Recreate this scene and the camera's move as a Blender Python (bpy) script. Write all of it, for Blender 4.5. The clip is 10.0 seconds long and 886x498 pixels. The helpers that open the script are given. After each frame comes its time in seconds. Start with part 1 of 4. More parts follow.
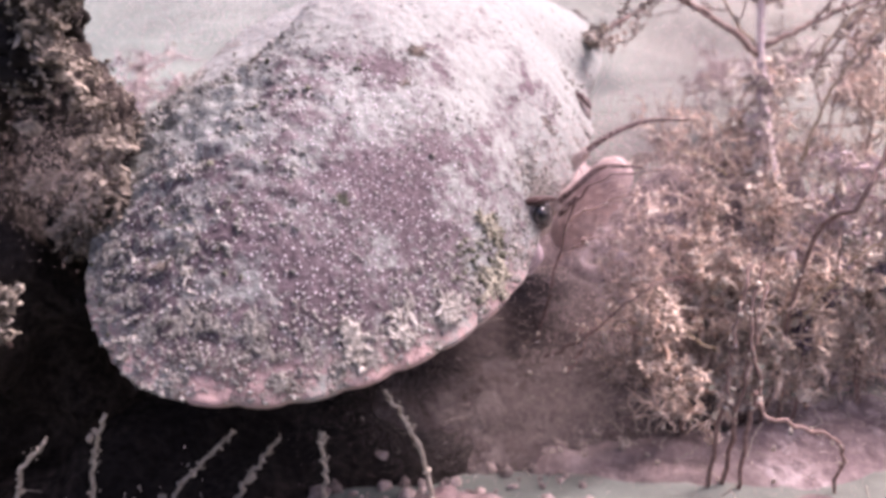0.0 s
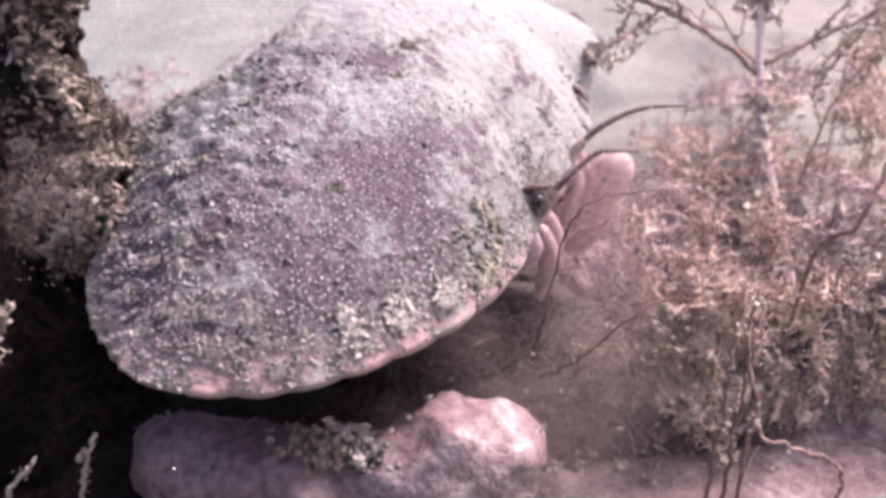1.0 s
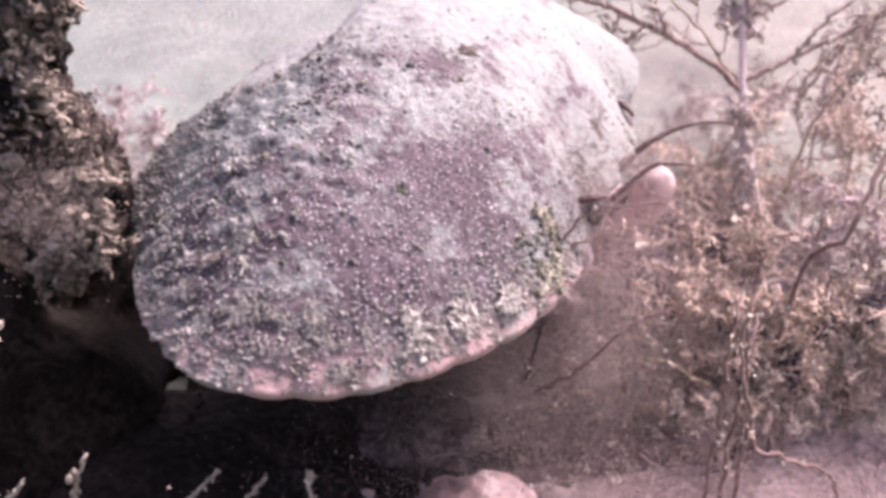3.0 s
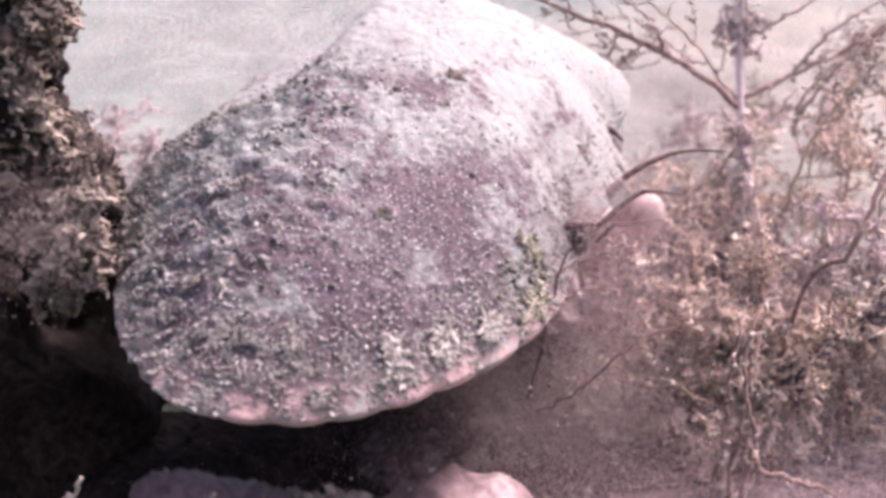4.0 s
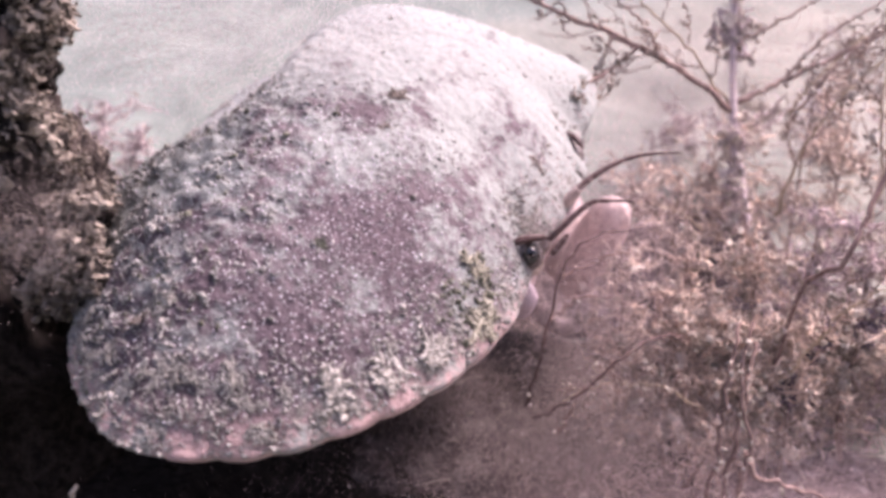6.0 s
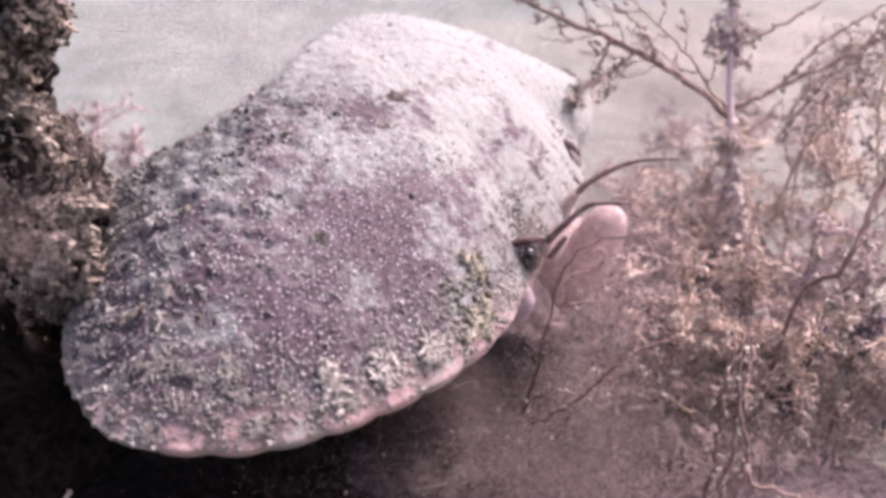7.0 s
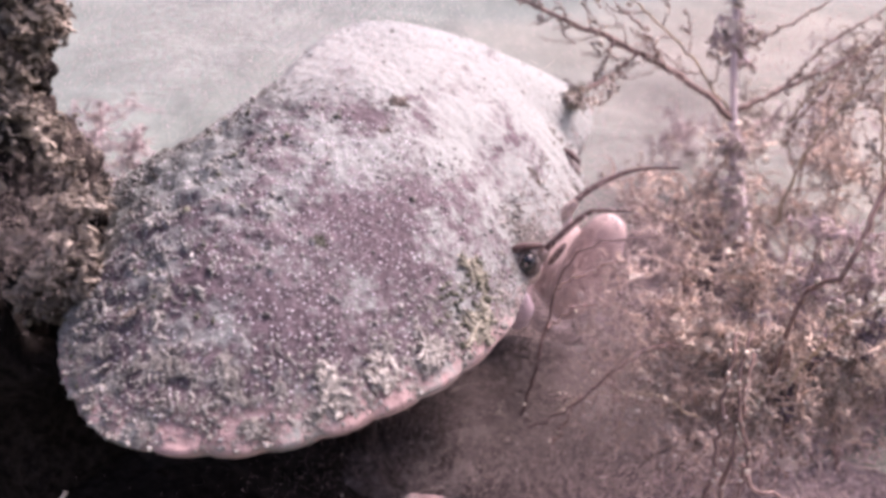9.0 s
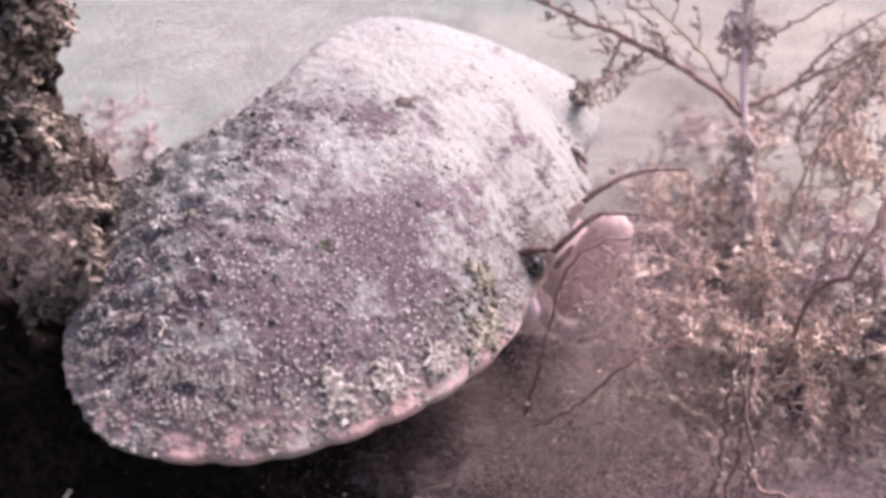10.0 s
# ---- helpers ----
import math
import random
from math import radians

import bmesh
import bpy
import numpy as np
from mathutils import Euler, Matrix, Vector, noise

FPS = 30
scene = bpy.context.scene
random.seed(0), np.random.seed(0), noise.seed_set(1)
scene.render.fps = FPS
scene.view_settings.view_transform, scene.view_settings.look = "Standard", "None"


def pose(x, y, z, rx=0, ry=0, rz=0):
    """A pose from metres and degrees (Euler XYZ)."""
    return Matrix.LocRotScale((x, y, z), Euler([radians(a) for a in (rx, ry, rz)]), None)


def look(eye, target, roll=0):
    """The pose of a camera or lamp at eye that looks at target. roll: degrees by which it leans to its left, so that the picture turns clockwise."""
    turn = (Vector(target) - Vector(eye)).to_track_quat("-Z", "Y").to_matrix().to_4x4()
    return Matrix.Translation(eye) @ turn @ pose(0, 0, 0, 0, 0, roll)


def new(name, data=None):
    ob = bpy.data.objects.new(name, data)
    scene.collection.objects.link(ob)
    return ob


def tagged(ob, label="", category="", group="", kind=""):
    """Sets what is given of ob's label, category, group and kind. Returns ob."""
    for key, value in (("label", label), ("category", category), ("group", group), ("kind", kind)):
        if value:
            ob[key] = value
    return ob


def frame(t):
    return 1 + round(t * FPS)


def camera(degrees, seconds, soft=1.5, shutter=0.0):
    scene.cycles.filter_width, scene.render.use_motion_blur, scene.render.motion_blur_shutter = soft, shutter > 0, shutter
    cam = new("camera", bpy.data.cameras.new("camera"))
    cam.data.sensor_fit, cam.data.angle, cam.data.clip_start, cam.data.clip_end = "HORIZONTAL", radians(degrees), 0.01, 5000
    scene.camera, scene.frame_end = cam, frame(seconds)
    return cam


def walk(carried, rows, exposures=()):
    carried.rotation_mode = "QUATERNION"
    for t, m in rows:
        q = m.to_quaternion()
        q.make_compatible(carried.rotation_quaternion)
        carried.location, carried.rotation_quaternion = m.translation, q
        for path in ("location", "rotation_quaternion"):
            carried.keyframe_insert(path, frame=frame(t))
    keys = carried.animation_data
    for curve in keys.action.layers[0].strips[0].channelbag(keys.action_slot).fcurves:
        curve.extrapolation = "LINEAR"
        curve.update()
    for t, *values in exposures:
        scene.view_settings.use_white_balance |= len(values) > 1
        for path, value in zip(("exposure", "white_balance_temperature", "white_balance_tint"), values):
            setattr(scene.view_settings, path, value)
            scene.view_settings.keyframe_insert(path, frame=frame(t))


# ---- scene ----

# ============ camera ============
cam = camera(50.0, 10.0, soft=3.8, shutter=0.5)
cam.data.dof.use_dof = True
cam.data.dof.focus_distance, cam.data.dof.aperture_fstop = 0.205, 17
PATH = [
    (0.0, 0.0080, -0.0075, 0.1490, -20.928, 1.570, 2.874),
    (0.5, 0.0093, -0.0065, 0.1515, -21.217, 1.284, 3.218),
    (1.0, 0.0097, -0.0055, 0.1496, -20.128, 1.397, 3.124),
    (1.5, 0.0087, -0.0051, 0.1497, -20.344, 1.233, 2.681),
    (2.0, 0.0074, -0.0054, 0.1509, -20.620, 1.114, 2.229),
    (2.5, 0.0059, -0.0060, 0.1490, -19.788, 1.172, 1.698),
    (4.0, 0.0034, -0.0039, 0.1470, -17.628, 1.296, 0.936),
    (4.5, 0.0035, -0.0046, 0.1460, -17.293, 1.311, 0.689),
    (5.0, 0.0001, -0.0029, 0.1475, -17.744, 0.973, 0.038),
    (5.5, -0.0002, -0.0025, 0.1487, -18.075, 0.755, -0.014),
    (7.0, -0.0019, -0.0010, 0.1498, -17.975, 0.118, -0.519),
    (7.5, -0.0020, -0.0008, 0.1498, -17.998, -0.037, -0.472),
    (8.0, -0.0012, -0.0003, 0.1500, -17.956, 0.050, -0.395),
    (8.5, 0.0002, 0.0002, 0.1507, -18.113, 0.040, -0.152),
    (9.0, 0.0000, 0.0000, 0.1500, -18.000, 0.000, 0.000),
    (9.5, 0.0006, 0.0003, 0.1500, -18.054, 0.259, 0.413),
    (10.0, 0.0030, 0.0008, 0.1509, -18.369, 0.356, 1.015),
]
walk(cam, [(t, pose(x, y, z, 90 + p, r, w)) for t, x, y, z, p, r, w in PATH],
     exposures=[(0.0, 0.95, 6600, 34), (2.5, 1.05, 6600, 34), (5.0, 1.00, 6600, 34), (8.0, 0.86, 6600, 33), (10.0, 0.86, 6600, 33)])

# ============ light ============
SUN_EL, SUN_AZ = 61.0, 66.0          # elevation; azimuth from +y towards +x
world = bpy.data.worlds.new("water_light")
scene.world = world
world.use_nodes = True
sky = world.node_tree.nodes.new("ShaderNodeTexSky")
sky.sky_type, sky.sun_disc = "NISHITA", False
sky.sun_elevation, sky.sun_rotation = radians(SUN_EL), radians(SUN_AZ)
sky.air_density, sky.dust_density, sky.ozone_density = 1.0, 6.0, 0.4
back = world.node_tree.nodes["Background"]
world.node_tree.links.new(sky.outputs[0], back.inputs[0])
back.inputs[1].default_value = 0.20
sun_data = bpy.data.lights.new("sun", "SUN")
sun_data.energy, sun_data.angle, sun_data.color = 3.1, radians(14), (1.0, 0.94, 0.92)
sun = new("sun", sun_data)
sa, se = radians(SUN_AZ), radians(SUN_EL)
sun.matrix_world = look((math.sin(sa) * math.cos(se), math.cos(sa) * math.cos(se), math.sin(se)), (0, 0, 0))


# ============ materials ============
def material(name, colours, scale, fine, rough=0.8, bump=0.3, spec=0.3, dust=None, dust_amount=0.5, dust_scale=300, tip=None, attr=None,
             island=0.0, metal=0.0, silt=None, grit=1.0, through_light=0.0, rosy=None):
    """Noise at two scales between colours; optional dusting of silt and a second colour led by a mesh attribute."""
    m = bpy.data.materials.new(name)
    m.use_nodes = True
    nt = m.node_tree
    N, L = nt.nodes, nt.links
    b = N["Principled BSDF"]
    b.inputs["Roughness"].default_value = rough
    b.inputs["Specular IOR Level"].default_value = spec
    b.inputs["Metallic"].default_value = metal
    co = N.new("ShaderNodeTexCoord").outputs["Object"]

    def noise_at(sc, detail=4.0, ro=0.6):
        n = N.new("ShaderNodeTexNoise")
        n.inputs["Scale"].default_value, n.inputs["Detail"].default_value, n.inputs["Roughness"].default_value = sc, detail, ro
        L.new(co, n.inputs["Vector"])
        return n.outputs["Fac"]

    def mix(f, a, c):
        x = N.new("ShaderNodeMix")
        x.data_type = "RGBA"
        for v, i in ((f, 0), (a, 6), (c, 7)):
            if hasattr(v, "links"):
                L.new(v, x.inputs[i])
            else:
                x.inputs[i].default_value = (*v, 1) if i else v
        return x.outputs[2]

    def ramp(f, lo, hi):
        r = N.new("ShaderNodeMapRange")
        r.inputs[1].default_value, r.inputs[2].default_value = lo, hi
        L.new(f, r.inputs[0])
        return r.outputs[0]

    big, small = noise_at(scale), noise_at(fine, 3.0)
    r = N.new("ShaderNodeValToRGB")
    els = r.color_ramp.elements
    while len(els) < len(colours):
        els.new(0.5)
    for i, c in enumerate(colours):
        els[i].position, els[i].color = 0.3 + 0.4 * i / max(1, len(colours) - 1), (*c, 1)
    L.new(big, r.inputs[0])
    dark = tuple(0.55 * c for c in colours[0])
    col = mix(ramp(small, 0.75, 0.75 - 0.45 / grit), r.outputs[0], dark)
    if attr:
        at = N.new("ShaderNodeAttribute")
        at.attribute_name = attr
        col = mix(at.outputs["Fac"], col, tip)
    if dust:
        a, c = noise_at(dust_scale, 6.0, 0.7), noise_at(dust_scale * 0.14, 2.0)
        s = N.new("ShaderNodeMath")
        s.operation = "ADD"
        L.new(a, s.inputs[0]), L.new(c, s.inputs[1])
        # extra dusting from the mesh; on the shell it also paints light and haze
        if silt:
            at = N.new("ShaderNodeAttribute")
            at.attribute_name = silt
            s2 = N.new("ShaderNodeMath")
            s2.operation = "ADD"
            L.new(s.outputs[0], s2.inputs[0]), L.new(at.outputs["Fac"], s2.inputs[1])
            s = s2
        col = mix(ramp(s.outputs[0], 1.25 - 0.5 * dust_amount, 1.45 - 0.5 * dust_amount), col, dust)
    if island:
        g = N.new("ShaderNodeNewGeometry")
        h = N.new("ShaderNodeHueSaturation")
        L.new(ramp(g.outputs["Random Per Island"], -0.8 / island, 1 + 0.6 / island), h.inputs["Value"])
        v = N.new("ShaderNodeMath")
        v.operation, v.inputs[1].default_value, v.inputs[2].default_value = "MULTIPLY_ADD", 2 * island, 1 - island
        L.new(g.outputs["Random Per Island"], v.inputs[0])
        L.new(v.outputs[0], h.inputs["Value"])
        L.new(col, h.inputs["Color"])
        col = h.outputs[0]
    if rosy:
        # a rosy tint on part of the grey-green silt, painted for haze; uneven border
        gap, jit = N.new("ShaderNodeVectorMath"), N.new("ShaderNodeMath")
        gap.operation, gap.inputs[1].default_value = "DISTANCE", (0.72, 0.50, 0.0)
        L.new(co, gap.inputs[0])
        jit.operation, jit.inputs[1].default_value = "MULTIPLY_ADD", 0.50
        L.new(noise_at(2.5), jit.inputs[0]), L.new(gap.outputs["Value"], jit.inputs[2])
        mul = N.new("ShaderNodeMix")
        mul.data_type, mul.blend_type = "RGBA", "MULTIPLY"
        L.new(ramp(jit.outputs[0], 1.05, 0.80), mul.inputs[0])
        L.new(col, mul.inputs[6])
        mul.inputs[7].default_value = (*rosy, 1)
        col = mul.outputs[2]
    L.new(col, b.inputs["Base Color"])
    if through_light:
        tr, ms = N.new("ShaderNodeBsdfTranslucent"), N.new("ShaderNodeMixShader")
        ms.inputs[0].default_value = through_light
        L.new(col, tr.inputs["Color"])
        L.new(b.outputs[0], ms.inputs[1]), L.new(tr.outputs[0], ms.inputs[2])
        L.new(ms.outputs[0], N["Material Output"].inputs["Surface"])
    if bump:
        bp = N.new("ShaderNodeBump")
        bp.inputs["Strength"].default_value, bp.inputs["Distance"].default_value = bump, 0.6 / fine
        L.new(small, bp.inputs["Height"])
        L.new(bp.outputs[0], b.inputs["Normal"])
    return m


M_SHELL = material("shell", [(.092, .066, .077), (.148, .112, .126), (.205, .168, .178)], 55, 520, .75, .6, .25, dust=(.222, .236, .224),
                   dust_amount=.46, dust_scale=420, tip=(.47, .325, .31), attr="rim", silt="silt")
# belly and legs: near black, the shade beneath the shell put into the colour
M_UNDER = material("shaded_underside", [(.030, .020, .018), (.055, .036, .032)], 60, 400, .7, .4)
M_GRAN = material("granule", [(.58, .54, .57), (.78, .75, .77)], 90, 700, .5, 0, .5, island=.25)
M_SILT = material("silt_flake", [(.24, .235, .22), (.40, .39, .37)], 70, 800, .9, .2, .1, island=.45)
M_TUFT = material("pale_algae", [(.27, .255, .23), (.44, .42, .39)], 200, 900, .85, .2, .2, island=.3)
M_SCRAP = material("dark_scrap", [(.16, .13, .11), (.34, .30, .27)], 200, 900, .9, .2, .2, island=.4)
M_CREAM = material("cream_algae", [(.42, .395, .355), (.57, .54, .495)], 200, 900, .85, .2, .2, island=.3)
M_OLIVE = material("olive_algae", [(.30, .28, .215), (.48, .455, .375)], 160, 900, .85, .2, .2, island=.45)
M_MOSS = material("moss_film", [(.085, .088, .062), (.19, .19, .145)], 160, 900, .9, .3, .2, island=.4)
# lighter copy of the claw colour: light and haze on the far claw painted in
M_FAR = material("haze_paled_claw", [(.66, .50, .48), (.80, .64, .62)], 60, 420, .6, .25, .3, through_light=.35)
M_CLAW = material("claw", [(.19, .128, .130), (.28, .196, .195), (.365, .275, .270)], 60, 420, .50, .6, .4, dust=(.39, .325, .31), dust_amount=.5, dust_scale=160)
M_TIP = material("claw_tip", [(.02, .015, .015), (.05, .04, .035)], 80, 500, .35, .2, .5)
M_JOINT = material("joint_skin", [(.45, .34, .30), (.60, .48, .42)], 120, 500, .6, .3)
M_MOUTH = material("mouth_plate", [(.62, .48, .54), (.74, .62, .70)], 130, 600, .4, .2, .5)
M_PALP = material("palp", [(.48, .33, .335), (.62, .46, .465)], 130, 600, .5, .2, .4)
M_EYE = material("eyeball", [(.004, .004, .005), (.012, .010, .012)], 200, 900, .08, 0, .7)
M_GLOBE = material("eye_globe", [(.14, .11, .10), (.30, .26, .25)], 400, 1500, .15, 0, .6)
M_STALK = material("eye_stalk", [(.36, .26, .20), (.58, .48, .42)], 260, 900, .4, .2, .5)
M_ANT = material("antenna", [(.07, .035, .035), (.13, .07, .06)], 150, 900, .5, .2)
# near-black rock: shade under, beside and between things put into its colour
M_DARK = material("shade_dark_rock", [(.012, .010, .009), (.03, .024, .022), (.055, .045, .04)], 45, 420, .95, .8, .1)
M_ROCK = material("reef_rock", [(.035, .028, .025), (.08, .062, .055), (.15, .12, .105)], 45, 420, .9, .8, .15, dust=(.36, .31, .26), dust_amount=.10, dust_scale=260)
M_LAV = material("lavender_weed", [(.68, .55, .55), (.84, .73, .73)], 60, 600, .8, .2, .2, island=.3, through_light=.24)
# darker copy of M_MUD: shade under the crab's front put into the colour
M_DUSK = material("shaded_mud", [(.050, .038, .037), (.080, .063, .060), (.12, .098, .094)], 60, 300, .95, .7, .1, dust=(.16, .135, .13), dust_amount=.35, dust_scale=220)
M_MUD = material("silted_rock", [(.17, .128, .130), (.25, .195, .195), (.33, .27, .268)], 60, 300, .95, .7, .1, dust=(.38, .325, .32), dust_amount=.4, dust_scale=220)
M_MURK = material("brown_silt_rock", [(.185, .143, .140), (.24, .19, .187), (.30, .245, .24)], 40, 260, .95, .5, .1, dust=(.30, .25, .245), dust_amount=.35, dust_scale=200)
M_GREY = material("grey_silt_grain", [(.40, .33, .325), (.50, .425, .415)], 40, 500, 1.0, 0, 0, island=.2)
M_ROSE = material("rosy_silt_grain", [(.60, .46, .45), (.74, .60, .58)], 40, 500, 1.0, 0, 0, island=.2)
M_TAN = material("buff_silt_grain", [(.76, .63, .54), (.88, .76, .67)], 40, 500, 1.0, 0, 0, island=.2)
M_PURP = material("dark_gap_purple", [(.13, .10, .13), (.24, .19, .23)], 60, 600, .8, .3, .2, island=.35)
M_CRUST = material("reef_crust", [(.19, .16, .13), (.42, .365, .31)], 90, 700, .9, .5, .15, island=.5)
M_SAND = material("silty_ground", [(.114, .137, .123), (.150, .176, .158), (.190, .219, .198)], 9, 160, .95, .2, .1, grit=.45, rosy=(1.44, 1.19, 1.15))
M_GRAV = material("gravel", [(.30, .24, .22), (.52, .44, .42)], 90, 600, .85, .4, .2, island=.5)
M_WEED = material("brown_weed", [(.76, .60, .495), (.92, .785, .695)], 60, 600, .8, .3, .2, island=.45, through_light=.24)
M_WEEDP = material("pink_weed", [(.60, .47, .48), (.76, .64, .65)], 60, 600, .8, .3, .2, island=.35, through_light=.24)
M_WEEDL = material("silted_weed", [(.54, .47, .40), (.72, .66, .58)], 60, 600, .9, .2, .1, island=.35, through_light=.24)
M_TWIG = material("twig", [(.22, .135, .118), (.36, .255, .225)], 80, 700, .7, .3, .3)
M_TWIGL = material("pale_twig", [(.56, .45, .32), (.74, .64, .50)], 80, 700, .8, .2, .2, through_light=.45)
M_HYD = material("pale_stalk", [(.42, .36, .30), (.62, .56, .50)], 120, 700, .8, .2, .2)
M_HAZE = material("pale_silt_grain", [(.74, .65, .62), (.86, .78, .75)], 40, 500, 1.0, 0, 0, island=.2)
M_CLOUD = material("silt_grain", [(.40, .33, .31), (.52, .44, .41)], 40, 500, 1.0, 0, 0, island=.2)


# ============ mesh helpers ============
def mesh(name, verts, faces, mat, parent=None, smooth=True, label=""):
    d = bpy.data.meshes.new(name)
    d.from_pydata([tuple(map(float, v)) for v in verts], [], [tuple(map(int, f)) for f in faces])
    d.materials.append(mat)
    if smooth:
        d.polygons.foreach_set("use_smooth", np.ones(len(d.polygons), dtype=bool))
    d.update()
    ob = new(name, d)
    if parent:
        ob.parent = parent
    if label:
        tagged(ob, label)
    return ob


def join(chunks):
    """Several (verts, faces) as one."""
    vs, fs, n = [], [], 0
    for v, f in chunks:
        vs.append(np.asarray(v, float))
        fs.extend(tuple(i + n for i in face) for face in f)
        n += len(v)
    return np.concatenate(vs), fs


def tube(points, radii, sides=6):
    """A round tapered tube along a line of points."""
    p = np.array(points, float)
    n = len(p)
    r = np.interp(np.linspace(0, 1, n), np.linspace(0, 1, len(radii)), radii)
    tan = np.gradient(p, axis=0)
    tan /= np.linalg.norm(tan, axis=1)[:, None] + 1e-12
    ref = np.array([0.31, 0.17, 0.93]) if abs(tan[0] @ [0.31, 0.17, 0.93]) < 0.9 else np.array([0.9, 0.3, 0.1])
    v = []
    for i in range(n):
        a = np.cross(tan[i], ref)
        a /= np.linalg.norm(a)
        b = np.cross(tan[i], a)
        for k in range(sides):
            w = 2 * math.pi * k / sides
            v.append(p[i] + r[i] * (math.cos(w) * a + math.sin(w) * b))
    f = [(i * sides + k, i * sides + (k + 1) % sides, (i + 1) * sides + (k + 1) % sides, (i + 1) * sides + k)
         for i in range(n - 1) for k in range(sides)]
    f += [tuple(range(sides))[::-1], tuple((n - 1) * sides + k for k in range(sides))]
    return np.array(v), f


def spline(pts, n=16):
    """A smooth line through a few points."""
    p = np.array(pts, float)
    q = np.vstack([2 * p[0] - p[1], p, 2 * p[-1] - p[-2]])
    out = []
    for u in np.linspace(0, len(p) - 1 - 1e-6, n):
        i, t = int(u), u - int(u)
        a, b, c, d = q[i:i + 4]
        out.append(.5 * (2 * b + (c - a) * t + (2 * a - 5 * b + 4 * c - d) * t * t + (3 * b - a - 3 * c + d) * t ** 3))
    return np.array(out)


OCT = np.array([(1, 0, 0), (-1, 0, 0), (0, 1, 0), (0, -1, 0), (0, 0, 1), (0, 0, -1)], float)
OCT_F = np.array([(0, 2, 4), (2, 1, 4), (1, 3, 4), (3, 0, 4), (2, 0, 5), (1, 2, 5), (3, 1, 5), (0, 3, 5)])
TET = np.array([(1, 1, 1), (1, -1, -1), (-1, 1, -1), (-1, -1, 1)], float) / 1.7
TET_F = np.array([(0, 1, 2), (0, 3, 1), (0, 2, 3), (1, 3, 2)])


def ico():
    g = (1 + 5 ** .5) / 2
    v = np.array([(-1, g, 0), (1, g, 0), (-1, -g, 0), (1, -g, 0), (0, -1, g), (0, 1, g), (0, -1, -g), (0, 1, -g), (g, 0, -1), (g, 0, 1), (-g, 0, -1), (-g, 0, 1)])
    f = np.array([(0, 11, 5), (0, 5, 1), (0, 1, 7), (0, 7, 10), (0, 10, 11), (1, 5, 9), (5, 11, 4), (11, 10, 2), (10, 7, 6), (7, 1, 8),
                  (3, 9, 4), (3, 4, 2), (3, 2, 6), (3, 6, 8), (3, 8, 9), (4, 9, 5), (2, 4, 11), (6, 2, 10), (8, 6, 7), (9, 8, 1)])
    return v / np.linalg.norm(v[0]), f


ICO, ICO_F = ico()
SHAPES = {"oct": (OCT, OCT_F), "tet": (TET, TET_F), "ico": (ICO, ICO_F)}


def bits(centres, sizes, rng, shape="oct", stretch=0.5, jitter=0.3):
    """Small uneven grains, one at each centre."""
    V, Fc = SHAPES[shape]
    n, k = len(centres), len(V)
    q = rng.normal(size=(n, 3, 3))
    q, _ = np.linalg.qr(q)
    v = V[None] * (1 + jitter * np.clip(rng.normal(size=(n, k, 1)), -1.5, 1.5))
    v = v * (1 + stretch * rng.uniform(-1, 1, size=(n, 1, 3)))
    v = np.einsum("nki,nij->nkj", v, q) * np.asarray(sizes)[:, None, None] + np.asarray(centres)[:, None]
    f = Fc[None] + (np.arange(n) * k)[:, None, None]
    return v.reshape(-1, 3), f.reshape(-1, 3).tolist()


def blob(centre, radii, rough=0.12, nscale=2.0, rows=20, cols=28, seed=0.0, turn=None):
    """An uneven rounded body."""
    v, f = [], []
    m = turn or Matrix.Identity(3)
    for i in range(rows + 1):
        th = math.pi * i / rows
        for j in range(cols):
            ph = 2 * math.pi * j / cols
            d = Vector((math.sin(th) * math.cos(ph), math.sin(th) * math.sin(ph), math.cos(th)))
            k = 1 + rough * noise.fractal(d * nscale + Vector((seed, seed * 1.7, -seed)), 1.0, 2.0, 4)
            p = m @ Vector((d.x * radii[0] * k, d.y * radii[1] * k, d.z * radii[2] * k))
            v.append((centre[0] + p.x, centre[1] + p.y, centre[2] + p.z))
    for i in range(rows):
        for j in range(cols):
            a, b = i * cols + j, i * cols + (j + 1) % cols
            f.append((a, a + cols, b + cols, b))
    return np.array(v), f


# ============ ground ============
def ground_height(x, y):
    rise = 0.028 * (1 + math.tanh((y - 0.50 + 0.10 * max(0.0, x)) / 0.12))
    hollow = 0.012 - 0.004 * math.exp(-((x + 0.02) / 0.10) ** 2 - ((y - 0.24) / 0.06) ** 2)
    far = 0.05 * max(0.0, min(1.0, (y - 0.7) / 0.8))
    n = noise.fractal(Vector((x * 9, y * 9, 0.3)), 1.0, 2.0, 5)
    fade = max(0.0, 1 - (abs(x) + abs(y)) / 6)
    return hollow + rise + far + fade * 0.010 * n * (1 + 0.8 * min(1, max(0, (y - 0.33) / 0.15)))


def build_ground():
    g = np.linspace(-1, 1, 261)
    xs = 0.5 * g + 40 * g ** 9
    ys = 0.3 + 0.5 * g + 40 * g ** 9
    v = [(x, y, ground_height(x, y)) for y in ys for x in xs]
    n = len(xs)
    f = [(j * n + i, j * n + i + 1, (j + 1) * n + i + 1, (j + 1) * n + i) for j in range(n - 1) for i in range(n - 1)]
    return tagged(mesh("ground", v, f, M_SAND), "pale silt-covered sea floor rising to a bank", "sea floor", kind="structure")


build_ground()


